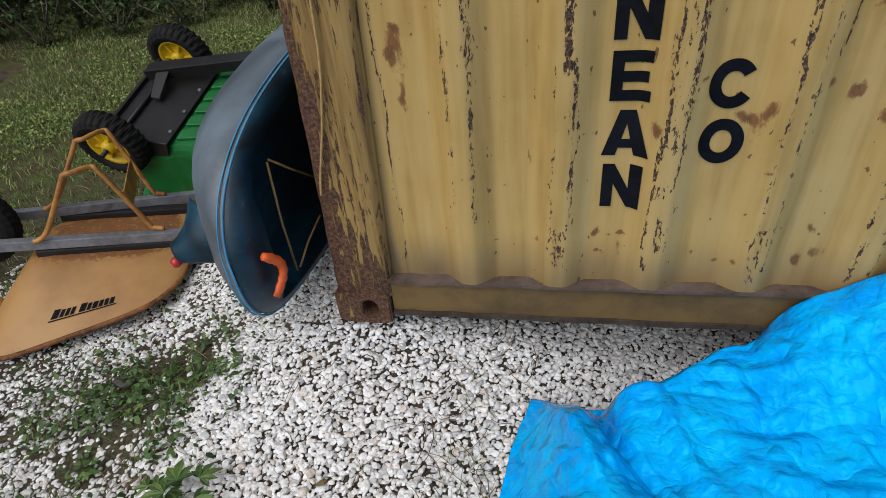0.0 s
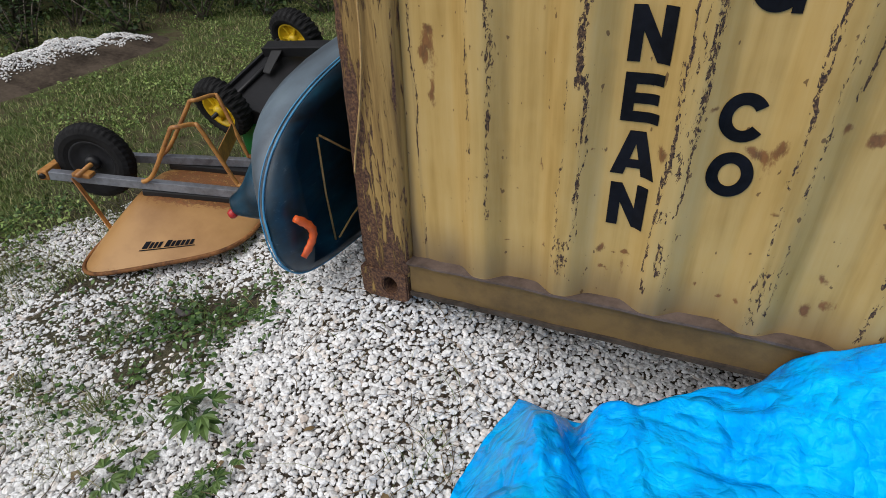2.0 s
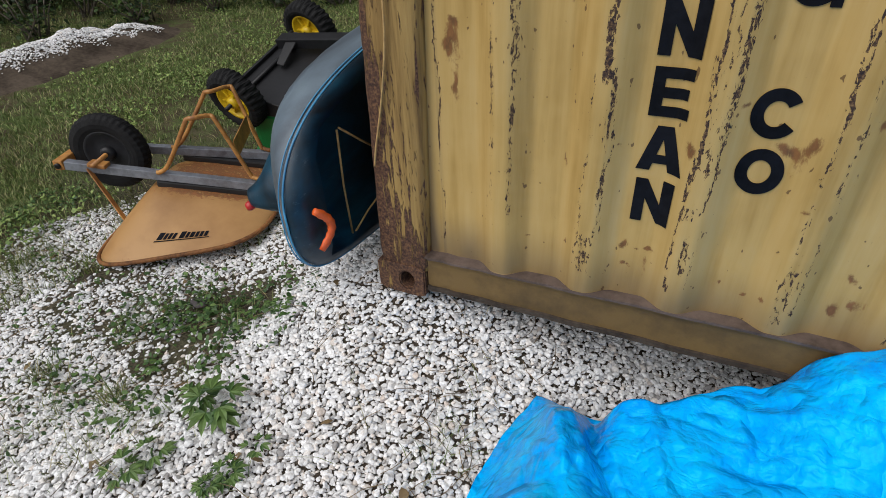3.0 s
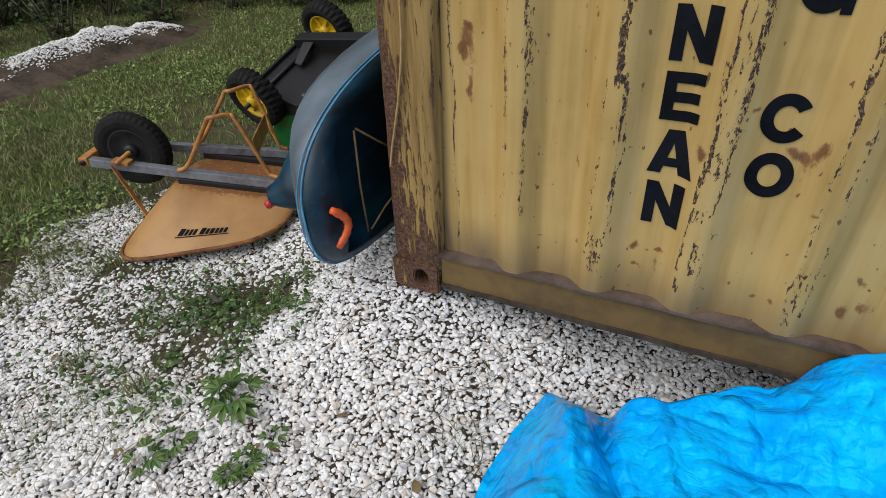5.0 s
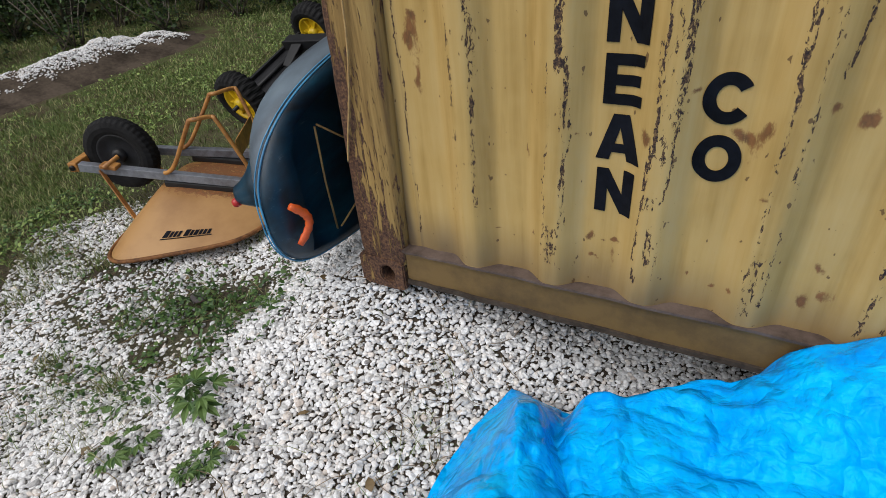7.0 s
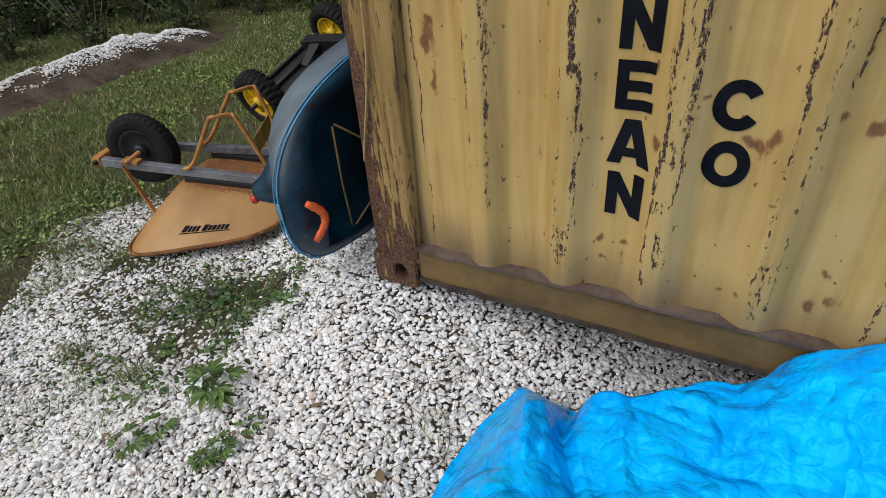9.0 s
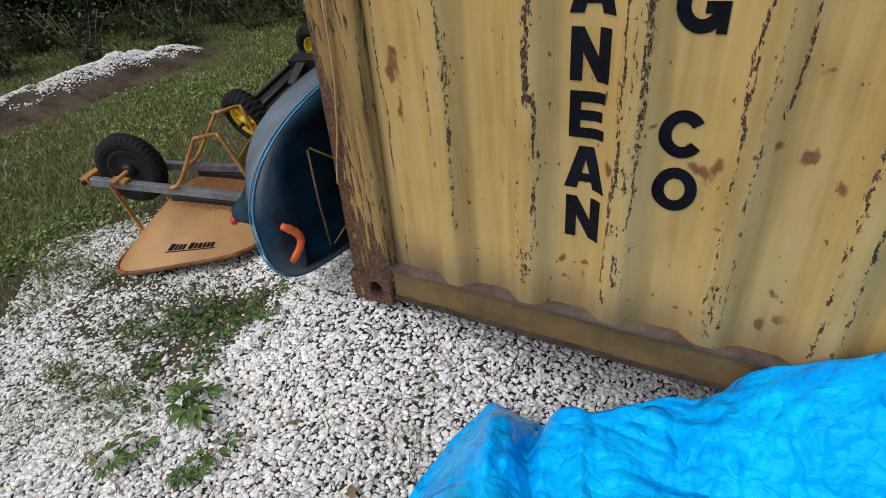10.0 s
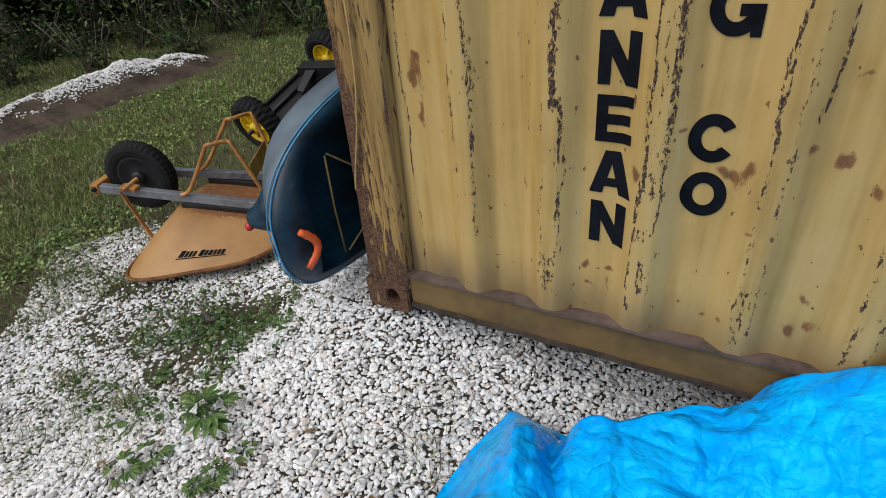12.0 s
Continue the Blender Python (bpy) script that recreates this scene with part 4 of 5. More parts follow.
wheel(HF, AX, 0.160, 0.105, TYRE, YELLOW, 0.097, cart, 6, 30, "yellow ribbed plastic rim")
pipe("axle", [cw(0, -0.42, 0), cw(0, 0.42, 0)], 0.011, BLACK_STEEL, cart)


def slab(pts, thick):
    """A plate on four corner places, thickened downwards."""
    bm = bmesh.new()
    nrm = (Vector(pts[1]) - Vector(pts[0])).cross(Vector(pts[3]) - Vector(pts[0])).normalized()
    top = [bm.verts.new(p) for p in pts]
    low = [bm.verts.new(Vector(p) - nrm * thick) for p in pts]
    bm.faces.new(top)
    bm.faces.new(low[::-1])
    for k in range(4):
        k2 = (k + 1) % 4
        bm.faces.new((top[k2], top[k], low[k], low[k2]))
    bmesh.ops.recalc_face_normals(bm, faces=bm.faces)
    bmesh.ops.bevel(bm, geom=bm.edges[:], offset=0.003, segments=1, affect="EDGES")
    return bm


part("axle_carrier", slab([cw(-0.09, -0.27, 0.0), cw(0.235, -0.30, -0.05), cw(0.235, 0.26, -0.05), cw(-0.09, 0.27, 0.0)], 0.006), BLACK_STEEL, cart, "black sheet-steel axle carrier")
for s in (-1, 1):
    part("carrier_flange", slab([cw(-0.10, s * 0.275, 0.015), cw(0.245, s * 0.302, -0.04), cw(0.22, s * 0.31, -0.11), cw(-0.06, s * 0.29, -0.13)], 0.006), BLACK_STEEL, cart)
part("tow_frame", bar(cw(-0.06, 0.115, 0.035), cw(0.95, 0.20, 0.030), 0.012, 0.055, 0.003, CN), BLACK_STEEL, cart, "black steel tow frame channel")
part("tow_frame_flange", bar(cw(-0.06, 0.150, 0.058), cw(0.95, 0.235, 0.053), 0.07, 0.006, 0.002, CN), BLACK_STEEL, cart)
part("tow_bracket", slab([cw(0.02, -0.02, 0.005), cw(0.075, -0.03, 0.0), cw(0.075, 0.12, 0.05), cw(0.0, 0.12, 0.05)], 0.006), BLACK_STEEL, cart, "black folded bracket")
part("carrier_lip", bar(cw(-0.09, -0.28, 0.008), cw(-0.09, 0.28, 0.008), 0.02, 0.022, 0.004, CN), BLACK_STEEL, cart)
for a_ in (-0.22, -0.08, 0.08, 0.22):
    bv, bf = lathe([(0.0, -0.004), (0.009, -0.004), (0.009, 0.008), (0.0, 0.008)], cw(0.215, a_, -0.046), CN, 8)
    put("bolt", raw("bolt", bv, bf, STEEL, True), cart)


def tub_mesh():
    """Moulded tub upside down: ribbed bottom on top, flaring walls, rolled rim below."""
    verts, faces = [], []
    n = 120
    levels = [(0.0, 0.86), (0.06, 0.90), (0.15, 0.955), (0.5, 1.0), (0.85, 1.045), (0.93, 1.05), (0.935, 1.10), (1.0, 1.10)]
    f0, f1, a0, depth = -0.10, 0.88, 0.33, 0.34
    for t, sc in levels:
        for k in range(n):
            a = 2 * math.pi * k / n
            c, s = math.cos(a), math.sin(a)
            q = (abs(c) ** 7 + abs(s) ** 7) ** (-1 / 7)
            rib = 1 - (0.022 if (k // 4) % 3 == 0 and 0.1 < t < 0.9 else 0)
            fm, fh = (f0 + f1) / 2, (f1 - f0) / 2
            verts.append(cw(fm + fh * sc * c * q * rib, a0 * sc * s * q * rib, -0.075 - depth * t))
    for i in range(len(levels) - 1):
        for k in range(n):
            k2 = (k + 1) % n
            faces.append((i * n + k, i * n + k2, (i + 1) * n + k2, (i + 1) * n + k))
    faces.append(tuple(range(n))[::-1])
    return raw("tub", verts, faces, GREEN, False)


put("tub", tub_mesh(), cart, "ribbed green plastic tub")
for k in range(6):
    a_ = -0.25 + 0.092 * k
    part("rib", slab([cw(0.25, a_, -0.058), cw(0.84, a_, -0.058), cw(0.84, a_ + 0.062, -0.058), cw(0.25, a_ + 0.062, -0.058)], 0.018), GREEN, cart)
part("latch", bar(cw(0.13, -0.385, -0.36), cw(0.22, -0.385, -0.36), 0.05, 0.03, 0.005), YELLOW, cart, "yellow plastic corner tab")


# ---- blue tarpaulin ----
def facets(x, y):
    """Random heights on a triangle lattice, joined by flat faces, 0 to 1."""
    k = (x + y) * 0.366
    u, v = x + k, y + k
    i, j = np.floor(u).astype(int), np.floor(v).astype(int)
    a, b = u - i, v - j
    g = lambda p, q: LATTICE[p % 64, q % 64]
    h0, h3 = g(i, j), g(i + 1, j + 1)
    h1, h2 = g(i + 1, j), g(i, j + 1)
    return np.where(a > b, h0 + (h1 - h0) * a + (h3 - h1) * b, h0 + (h2 - h0) * b + (h3 - h2) * a)


def tarp_z(x, y):
    """Height of the sheet over whatever lies under it."""
    wob = (fbm(x * 3, y * 3 + 3, 2) - 0.37)
    g = ground_z(x, y) + 0.022
    # the rise past x = 1.2 is added out of view, to shade the gravel
    top = 0.315 + 0.04 * sst(0.55, 1.0, x) + 0.23 * np.clip((x - 0.76) / 0.32, 0, 1.3) * sst(0.75, 1.10, y) + 0.05 * sst(0.75, 0.45, y) + 0.42 * sst(1.2, 1.9, x) + 0.05 * wob
    # left flank and back flank
    edge_l = 0.205 + 0.05 * sst(0.8, 1.0, y) + 0.03 * wob
    body_l = edge_l + 0.20 + 0.05 * sst(0.75, 0.95, y)
    lift = sst(edge_l - 0.01, body_l, x) ** 0.8
    crest = 0.90 + 0.14 * sst(0.5, 0.78, x)
    lift = lift * (1 - sst(crest, crest + 0.13, y) * sst(0.86, 0.74, x))
    # small fold that ends in the tip, and the notch beside it
    tip = 0.036 * np.exp(-((x - 0.295 + 0.4 * (y - 0.95)) / 0.05) ** 2) * sst(1.02, 0.93, y) * sst(0.45, 0.9, y)
    notch = -0.10 * np.exp(-((x - 0.425 + 0.1 * (y - 0.9)) / 0.036) ** 2) * sst(0.70, 0.92, y)
    z = g + (top - g) * np.clip(lift, 0, 1) + tip + notch * sst(0.2, 0.6, lift)
    # creases
    wx_, wy_ = x + 0.10 * fbm(x * 4, y * 4 + 8), y + 0.10 * fbm(x * 4 + 21, y * 4)
    crumple = 0
    for fx, fy, ph, amp in ((5, 3, 0.3, 0.034), (-6, 9, 3.7, 0.022), (19, 8, 7.1, 0.011), (-13, 30, 1.9, 0.006)):
        crumple = crumple + amp * (facets(wx_ * fx + wy_ * fy + ph, (wy_ * fx - wx_ * fy) * 0.7) - 0.55)
    z = z + crumple * sst(0.02, 0.3, lift)
    # long straight folds: from, to, height (a valley where negative), width
    for x0, y0, x1, y1, h, w in ((0.50, 0.97, 0.66, 0.55, 0.018, 0.035), (0.50, 0.97, 0.95, 0.93, 0.012, 0.03), (0.27, 0.98, 0.46, 0.52, 0.016, 0.025), (0.33, 0.98, 0.60, 0.50, -0.022, 0.03),
                                 (0.62, 0.80, 1.20, 0.86, -0.014, 0.03), (0.66, 0.72, 1.10, 0.62, 0.014, 0.03), (0.80, 1.05, 0.92, 0.70, 0.012, 0.025), (0.25, 0.80, 0.42, 0.66, 0.012, 0.02),
                                 (0.95, 0.95, 1.25, 0.60, -0.014, 0.03), (0.72, 0.98, 0.78, 0.80, -0.008, 0.02), (0.56, 0.90, 0.74, 0.88, -0.007, 0.015), (0.40, 0.86, 0.45, 0.60, 0.012, 0.02)):
        dx, dy = x1 - x0, y1 - y0
        t = np.clip(((x - x0) * dx + (y - y0) * dy) / (dx * dx + dy * dy), 0, 1)
        d = np.hypot(x - x0 - t * dx, y - y0 - t * dy) + 0.012 * (fbm(x * 12, y * 12) - 0.47)
        z = z + h * np.clip(1 - np.abs(d) / w, 0, 1) * np.sin(np.pi * (0.12 + 0.76 * t)) * sst(0.05, 0.4, lift)
    return np.maximum(z, g)


tx = np.concatenate([np.arange(0.15, 1.30, 0.0032), np.arange(1.31, 2.4, 0.04)])
ty = np.concatenate([np.arange(-0.9, 0.25, 0.03), np.arange(0.26, 1.106, 0.0032)])
v, f = sheet(tx, ty, tarp_z)
# the sheet ends along its own outline
out_y = 0.985 + 0.015 * sst(0.30, 0.44, v[:, 0]) + 0.05 * sst(0.46, 0.54, v[:, 0]) + 0.057 * sst(0.55, 0.8, v[:, 0]) + 0.012 * (fbm(v[:, 0] * 9, v[:, 0] * 0) - 0.47)
v[:, 1] = np.minimum(v[:, 1], out_y)
out_x = 0.20 + 0.05 * sst(0.8, 1.0, v[:, 1]) + 0.05 * (fbm(v[:, 1] * 6, v[:, 1] * 0 + 3) - 0.47)
v[:, 0] = np.maximum(v[:, 0], out_x)
v[:, 2] = tarp_z(v[:, 0], v[:, 1])
me = quick("tarpaulin", v, f, TARP)
tarp = tagged(put("tarpaulin", me), "crumpled bright blue tarpaulin draped over a heap beside the container", "tarpaulin")
so = tarp.modifiers.new("thickness", "SOLIDIFY")
so.thickness, so.offset = 0.0015, 1.0


# ---- gravel ----
def icosphere(sub):
    bm = bmesh.new()
    bmesh.ops.create_icosphere(bm, subdivisions=sub, radius=1)
    vs = np.array([p.co[:] for p in bm.verts])
    fs = np.array([[p.index for p in q.verts] for q in bm.faces])
    bm.free()
    return vs, fs


def stones(name, px, py, pz, size, material, sub=2, seed=3):
    """Many pebbles in one mesh, each a squashed, chipped ball of its own."""
    r = np.random.default_rng(seed)
    bv_, bf_ = icosphere(sub)
    protos = []
    for k in range(14):
        q = bv_.copy()
        for _ in range(11):                   # flat chips make the outline uneven
            d = r.normal(size=3)
            d /= np.linalg.norm(d)
            lim = r.uniform(0.50, 0.84)
            over = np.maximum(q @ d - lim, 0)
            q -= over[:, None] * d
        q *= np.array([1.15, r.uniform(0.75, 1.05), r.uniform(0.5, 0.75)])
        protos.append(q)
    protos = np.array(protos)
    n = len(px)
    which = r.integers(0, len(protos), n)
    e = r.uniform(0, 2 * np.pi, n)
    tilt = r.normal(0, 0.38, n)
    ca, sa, cb, sb = np.cos(e), np.sin(e), np.cos(tilt), np.sin(tilt)
    q = protos[which] * size[:, None, None]
    y1 = q[:, :, 1] * cb[:, None] - q[:, :, 2] * sb[:, None]
    z1 = q[:, :, 1] * sb[:, None] + q[:, :, 2] * cb[:, None]
    x2 = q[:, :, 0] * ca[:, None] - y1 * sa[:, None]
    y2 = q[:, :, 0] * sa[:, None] + y1 * ca[:, None]
    verts = np.stack([x2 + px[:, None], y2 + py[:, None], z1 + pz[:, None]], -1).reshape(-1, 3)
    faces = (bf_[None] + (np.arange(n) * len(bv_))[:, None, None]).reshape(-1, 3)
    return quick(name, verts, faces, material, False)


r = np.random.default_rng(11)
gx, gy = [], []
for layer, step in ((0, 0.0145), (1, 0.0180)):
    a, b = np.meshgrid(np.arange(-2.5, 1.1, step), np.arange(0.10, 2.15, step))
    gx.append((a + r.uniform(-0.5, 0.5, a.shape) * step * 1.1).ravel())
    gy.append((b + r.uniform(-0.5, 0.5, a.shape) * step * 1.1).ravel())
px, py = np.concatenate(gx), np.concatenate(gy)
ga = gravel_amount(px, py)
patchy = fbm(px * 6 + 2, py * 6)
keep = (r.random(len(px)) < np.where(ga > 0.8, 0.97, ga * 1.35 * sst(0.25, 0.6, patchy + 0.25 * ga))) & ~((px > 0.42) & (py < 0.85)) & (px - 0.55 * py > -2.95)
keep &= ~((px > -0.32) & (py > 1.50)) & ((py < 1.75) | (px < -1.1)) & ~((px > 0.30) & (py < 0.95)) & (px > -1.35 - 0.95 * py)
px, py, ga = px[keep], py[keep], ga[keep]
size = np.clip(r.lognormal(math.log(0.0080), 0.30, len(px)), 0.0045, 0.016)
lay = r.random(len(px))
pz = ground_z(px, py) + size * 0.15 + np.where(ga > 0.8, lay * 0.012, lay * 0.004 - 0.002)
gravel = tagged(put("gravel", stones("gravel", px, py, pz, size, STONE)), "loose white crushed marble gravel heaped towards the container", "gravel", kind="stuff")


# chips that fill the gaps between the larger stones
a, b = np.meshgrid(np.arange(-1.6, 1.05, 0.0125), np.arange(0.10, 1.5, 0.0125))
px = (a + r.uniform(-0.6, 0.6, a.shape) * 0.0125).ravel()
py = (b + r.uniform(-0.6, 0.6, a.shape) * 0.0125).ravel()
ga = gravel_amount(px, py)
keep = (r.random(len(px)) < 0.75 * sst(0.25, 0.8, ga)) & ~((px > -0.32) & (py > 1.45)) & ~((px > 0.30) & (py < 0.95))
px, py = px[keep], py[keep]
size = np.clip(r.lognormal(math.log(0.0062), 0.25, len(px)), 0.003, 0.010)
tagged(put("gravel_chips", stones("gravel_chips", px, py, ground_z(px, py) + size * 0.3, size, STONE, 1, 9)), "small white marble chips between the larger gravel", "gravel", kind="stuff")


# ---- the far heap of gravel ----
def heap_z(x, y):
    c, s = math.cos(radians(91)), math.sin(radians(91))
    u = (x + 5.1) * c + (y - 2.68) * s
    w = -(x + 5.1) * s + (y - 2.68) * c
    return -0.03 + ground_z(x, y) + (0.175 + 0.055 * u) * np.exp(-np.abs(u / 1.5) ** 4 - (w / np.where(w < 0, 0.42, 0.36)) ** 2) * (0.6 + 0.85 * fbm(x * 3.4, y * 3.4))


hx, hy = np.arange(-6.6, -3.9, 0.045), np.arange(0.4, 4.8, 0.045)
v, f = sheet(hx, hy, heap_z)
me = quick("gravel_heap", v, f, SOIL)
heap = thing("gravel_heap", "low heap of white gravel and dirt on the lawn", "gravel heap", (-5.1, 2.55, 0))
put("heap_soil", me, heap, "brown dirt under the gravel")
qx, qy = r.uniform(-6.0, -4.2, 70000), r.uniform(0.6, 4.6, 70000)
qh = heap_z(qx, qy) - ground_z(qx, qy)
keep = r.random(len(qx)) < sst(0.02, 0.09, qh) * sst(-4.78, -5.0, qx + 0.25 * (fbm(qx * 6, qy * 6) - 0.47)) * sst(0.36, 0.56, fbm(qx * 5, qy * 5) + 0.04) * (0.35 + 0.65 * sst(2.0, 3.2, qy))
qx, qy = qx[keep], qy[keep]
tagged(put("stone_cover", stones("stone_cover", qx, qy, heap_z(qx, qy) + 0.005, np.clip(r.lognormal(math.log(0.0092), 0.3, len(qx)), 0.005, 0.02), STONE, 1, 5), heap), "white gravel stones", kind="stuff")


# ---- grass, weeds ----
def blades(name, px, py, h, w, material, lean=0.5, seed=5):
    """Grass blades, each bent once, in one mesh."""
    r = np.random.default_rng(seed)
    n = len(px)
    a = r.uniform(0, 2 * np.pi, n)
    b = r.uniform(0, 2 * np.pi, n)
    k = r.uniform(0.1, lean, n)
    z = ground_z(px, py) - 0.003
    dx, dy = np.cos(a) * w / 2, np.sin(a) * w / 2
    lx, ly = np.cos(b) * k * h, np.sin(b) * k * h
    P = np.zeros((n, 5, 3))
    P[:, 0] = np.stack([px - dx, py - dy, z], -1)
    P[:, 1] = np.stack([px + dx, py + dy, z], -1)
    P[:, 2] = np.stack([px + dx * 0.8 + lx * 0.4, py + dy * 0.8 + ly * 0.4, z + h * 0.6], -1)
    P[:, 3] = np.stack([px - dx * 0.8 + lx * 0.4, py - dy * 0.8 + ly * 0.4, z + h * 0.6], -1)
    P[:, 4] = np.stack([px + lx * 1.3, py + ly * 1.3, z + h], -1)
    o = (np.arange(n) * 5)[:, None]
    tri = np.concatenate([o + np.array([[0, 1, 2]]), o + np.array([[0, 2, 3]]), o + np.array([[3, 2, 4]])])
    return quick(name, P.reshape(-1, 3), tri, material, False)


r = np.random.default_rng(21)
N = 210000
dist = 2.4 + 7.5 * r.random(N) ** 1.6
ang = radians(98) + radians(80) * r.random(N)
px, py = 0.5 + dist * np.cos(ang), dist * np.sin(ang)
ga = gravel_amount(px, py)
hzp = np.where((px < -3.9) & (py > 0.4), heap_z(px, py) - ground_z(px, py), -1)
thin = sst(0.28, 0.55, fbm(px * 1.3 + 4, py * 1.3))
keep = (r.random(N) < (1 - ga) ** 2 * (0.25 + 0.75 * thin)) & (hzp < -0.018) & ~((px > -0.3) & (py > 1.0)) & (px < 0) & (py > -0.3)
px, py = px[keep], py[keep]
far = np.hypot(px - 0.5, py)
tagged(put("lawn_grass", blades("lawn_grass", px, py, r.uniform(0.018, 0.05, len(px)), 0.002 + 0.0008 * far, GRASS, 1.1)), "short patchy lawn grass with brown spots", "grass", kind="stuff")

# broad-leaved weeds in clumps on the lawn
N = 60000
px, py = -2.15 - 4.0 * r.random(N) ** 1.4, r.uniform(0.2, 5.5, N)
keep = (r.random(N) < (1 - gravel_amount(px, py)) ** 2 * sst(0.40, 0.62, fbm(px * 2.6 + 11, py * 2.6)) * (0.3 + 0.7 * sst(-4.2, -2.4, px)))
keep &= (np.where((px < -3.9) & (py > 0.4), heap_z(px, py) - ground_z(px, py), -1) < -0.018)
px, py = px[keep], py[keep]
LAWN_WEED = (px, py, r.uniform(0.008, 0.055, len(px)), r.uniform(0.012, 0.032, len(px)))

# creeping weeds between the stones, one object
N = 24000
px, py = r.uniform(-2.6, -0.55, N), r.uniform(0.05, 1.5, N)
wk = np.exp(-((px + WEED_X - 0.25 * (py - 0.85)) / 0.27) ** 2 - ((py - 0.86) / 0.30) ** 2) + 0.35 * sst(-2.0, -2.5, px) + 0.16 * sst(0.55, 0.7, fbm(px * 4 + 9, py * 4)) * sst(-0.6, -0.9, px) + 0.16 * np.exp(-((px + 1.45) / 0.25) ** 2 - ((py - 0.95) / 0.25) ** 2)
keep = r.random(N) < wk * sst(0.36, 0.62, fbm(px * 9, py * 9 + 3) + 0.06)
px, py = px[keep], py[keep]


def leaflets(name, px, py, pz, ln, material, seed=2, up=0.35):
    """Small folded oval leaves, each six corners."""
    r = np.random.default_rng(seed)
    n = len(px)
    a = r.uniform(0, 2 * np.pi, n)
    t = r.normal(up, 0.4, n)
    d = np.stack([np.cos(a) * np.cos(t), np.sin(a) * np.cos(t), np.sin(t)], -1)
    s = np.stack([-np.sin(a), np.cos(a), r.normal(0, 0.3, n)], -1)
    o = np.stack([px, py, pz], -1)
    L, W = ln[:, None], ln[:, None] * r.uniform(0.2, 0.34, n)[:, None]
    sag = np.array([0, 0, 1.0])
    P = np.stack([o, o + d * L * 0.35 + s * W, o + d * L * 0.7 + s * W * 0.75 - sag * L * 0.06, o + d * L - sag * L * 0.18, o + d * L * 0.7 - s * W * 0.75 - sag * L * 0.06, o + d * L * 0.35 - s * W], 1)
    k = (np.arange(n) * 6)[:, None]
    tri = np.concatenate([k + np.array([[0, 1, 5]]), k + np.array([[1, 2, 5]]), k + np.array([[2, 4, 5]]), k + np.array([[2, 3, 4]])])
    return quick(name, P.reshape(-1, 3), tri, material, False)


px_, py_, up_, ln_ = LAWN_WEED
tagged(put("lawn_weeds", leaflets("lawn_weeds", px_, py_, ground_z(px_, py_) + up_, ln_, LAWN_LEAF, 63, 0.45)), "low leafy weeds growing in clumps on the lawn", "weeds", kind="stuff")
tagged(put("creeping_weeds", leaflets("creeping_weeds", px, py, ground_z(px, py) + r.uniform(0.004, 0.035, len(px)), r.uniform(0.012, 0.032, len(px)), WEED)), "low green weeds creeping through the gravel", "weeds", kind="stuff")
# thin dark stems standing among the stones
N = 9000
px, py = r.uniform(-2.5, 0.2, N), r.uniform(0.1, 1.5, N)
keep = r.random(N) < 0.9 * sst(-0.55, -1.0, px) * sst(0.45, 0.6, fbm(px * 5 + 1, py * 5)) + 0.5 * np.exp(-((px - 0.10) / 0.10) ** 2 - ((py - 0.66) / 0.2) ** 2) + 0.05
px, py = px[keep], py[keep]
tagged(put("thin_grass", blades("thin_grass", px, py, r.uniform(0.03, 0.085, len(px)), 0.0022, GRASS, 1.5, 41)), "thin wisps of grass growing through gravel", "grass", kind="stuff")
# dry stalks lying on the stones
N = 1500
px, py = r.uniform(-2.3, 0.3, N), r.uniform(0.1, 1.35, N)
near_tarp = np.exp(-((px - 0.12) / 0.12) ** 2 - ((py - 0.72) / 0.2) ** 2)
keep = r.random(N) < 0.12 + 0.75 * near_tarp + 0.4 * np.exp(-((px + 1.2) / 0.4) ** 2 - ((py - 0.8) / 0.4) ** 2)
verts, faces = [], []
for x, y in zip(px[keep], py[keep]):
    a, ln = random.uniform(0, 6.28), random.uniform(0.04, 0.16)
    pts = []
    for k in range(4):
        t = k / 3 - 0.5
        xx, yy = x + math.cos(a + 0.5 * t) * ln * t, y + math.sin(a + 0.5 * t) * ln * t
        pts.append((xx, yy, float(ground_z(xx, yy)) + 0.017 + 0.008 * random.random()))
    tv, tf = tube(pts, 0.0011, 4)
    faces += [tuple(q + len(verts) for q in g) for g in tf]
    verts += tv
tagged(put("dry_stalks", raw("dry_stalks", verts, faces, DRY)), "thin dry stalks scattered on the gravel", "dry stalks", kind="stuff")


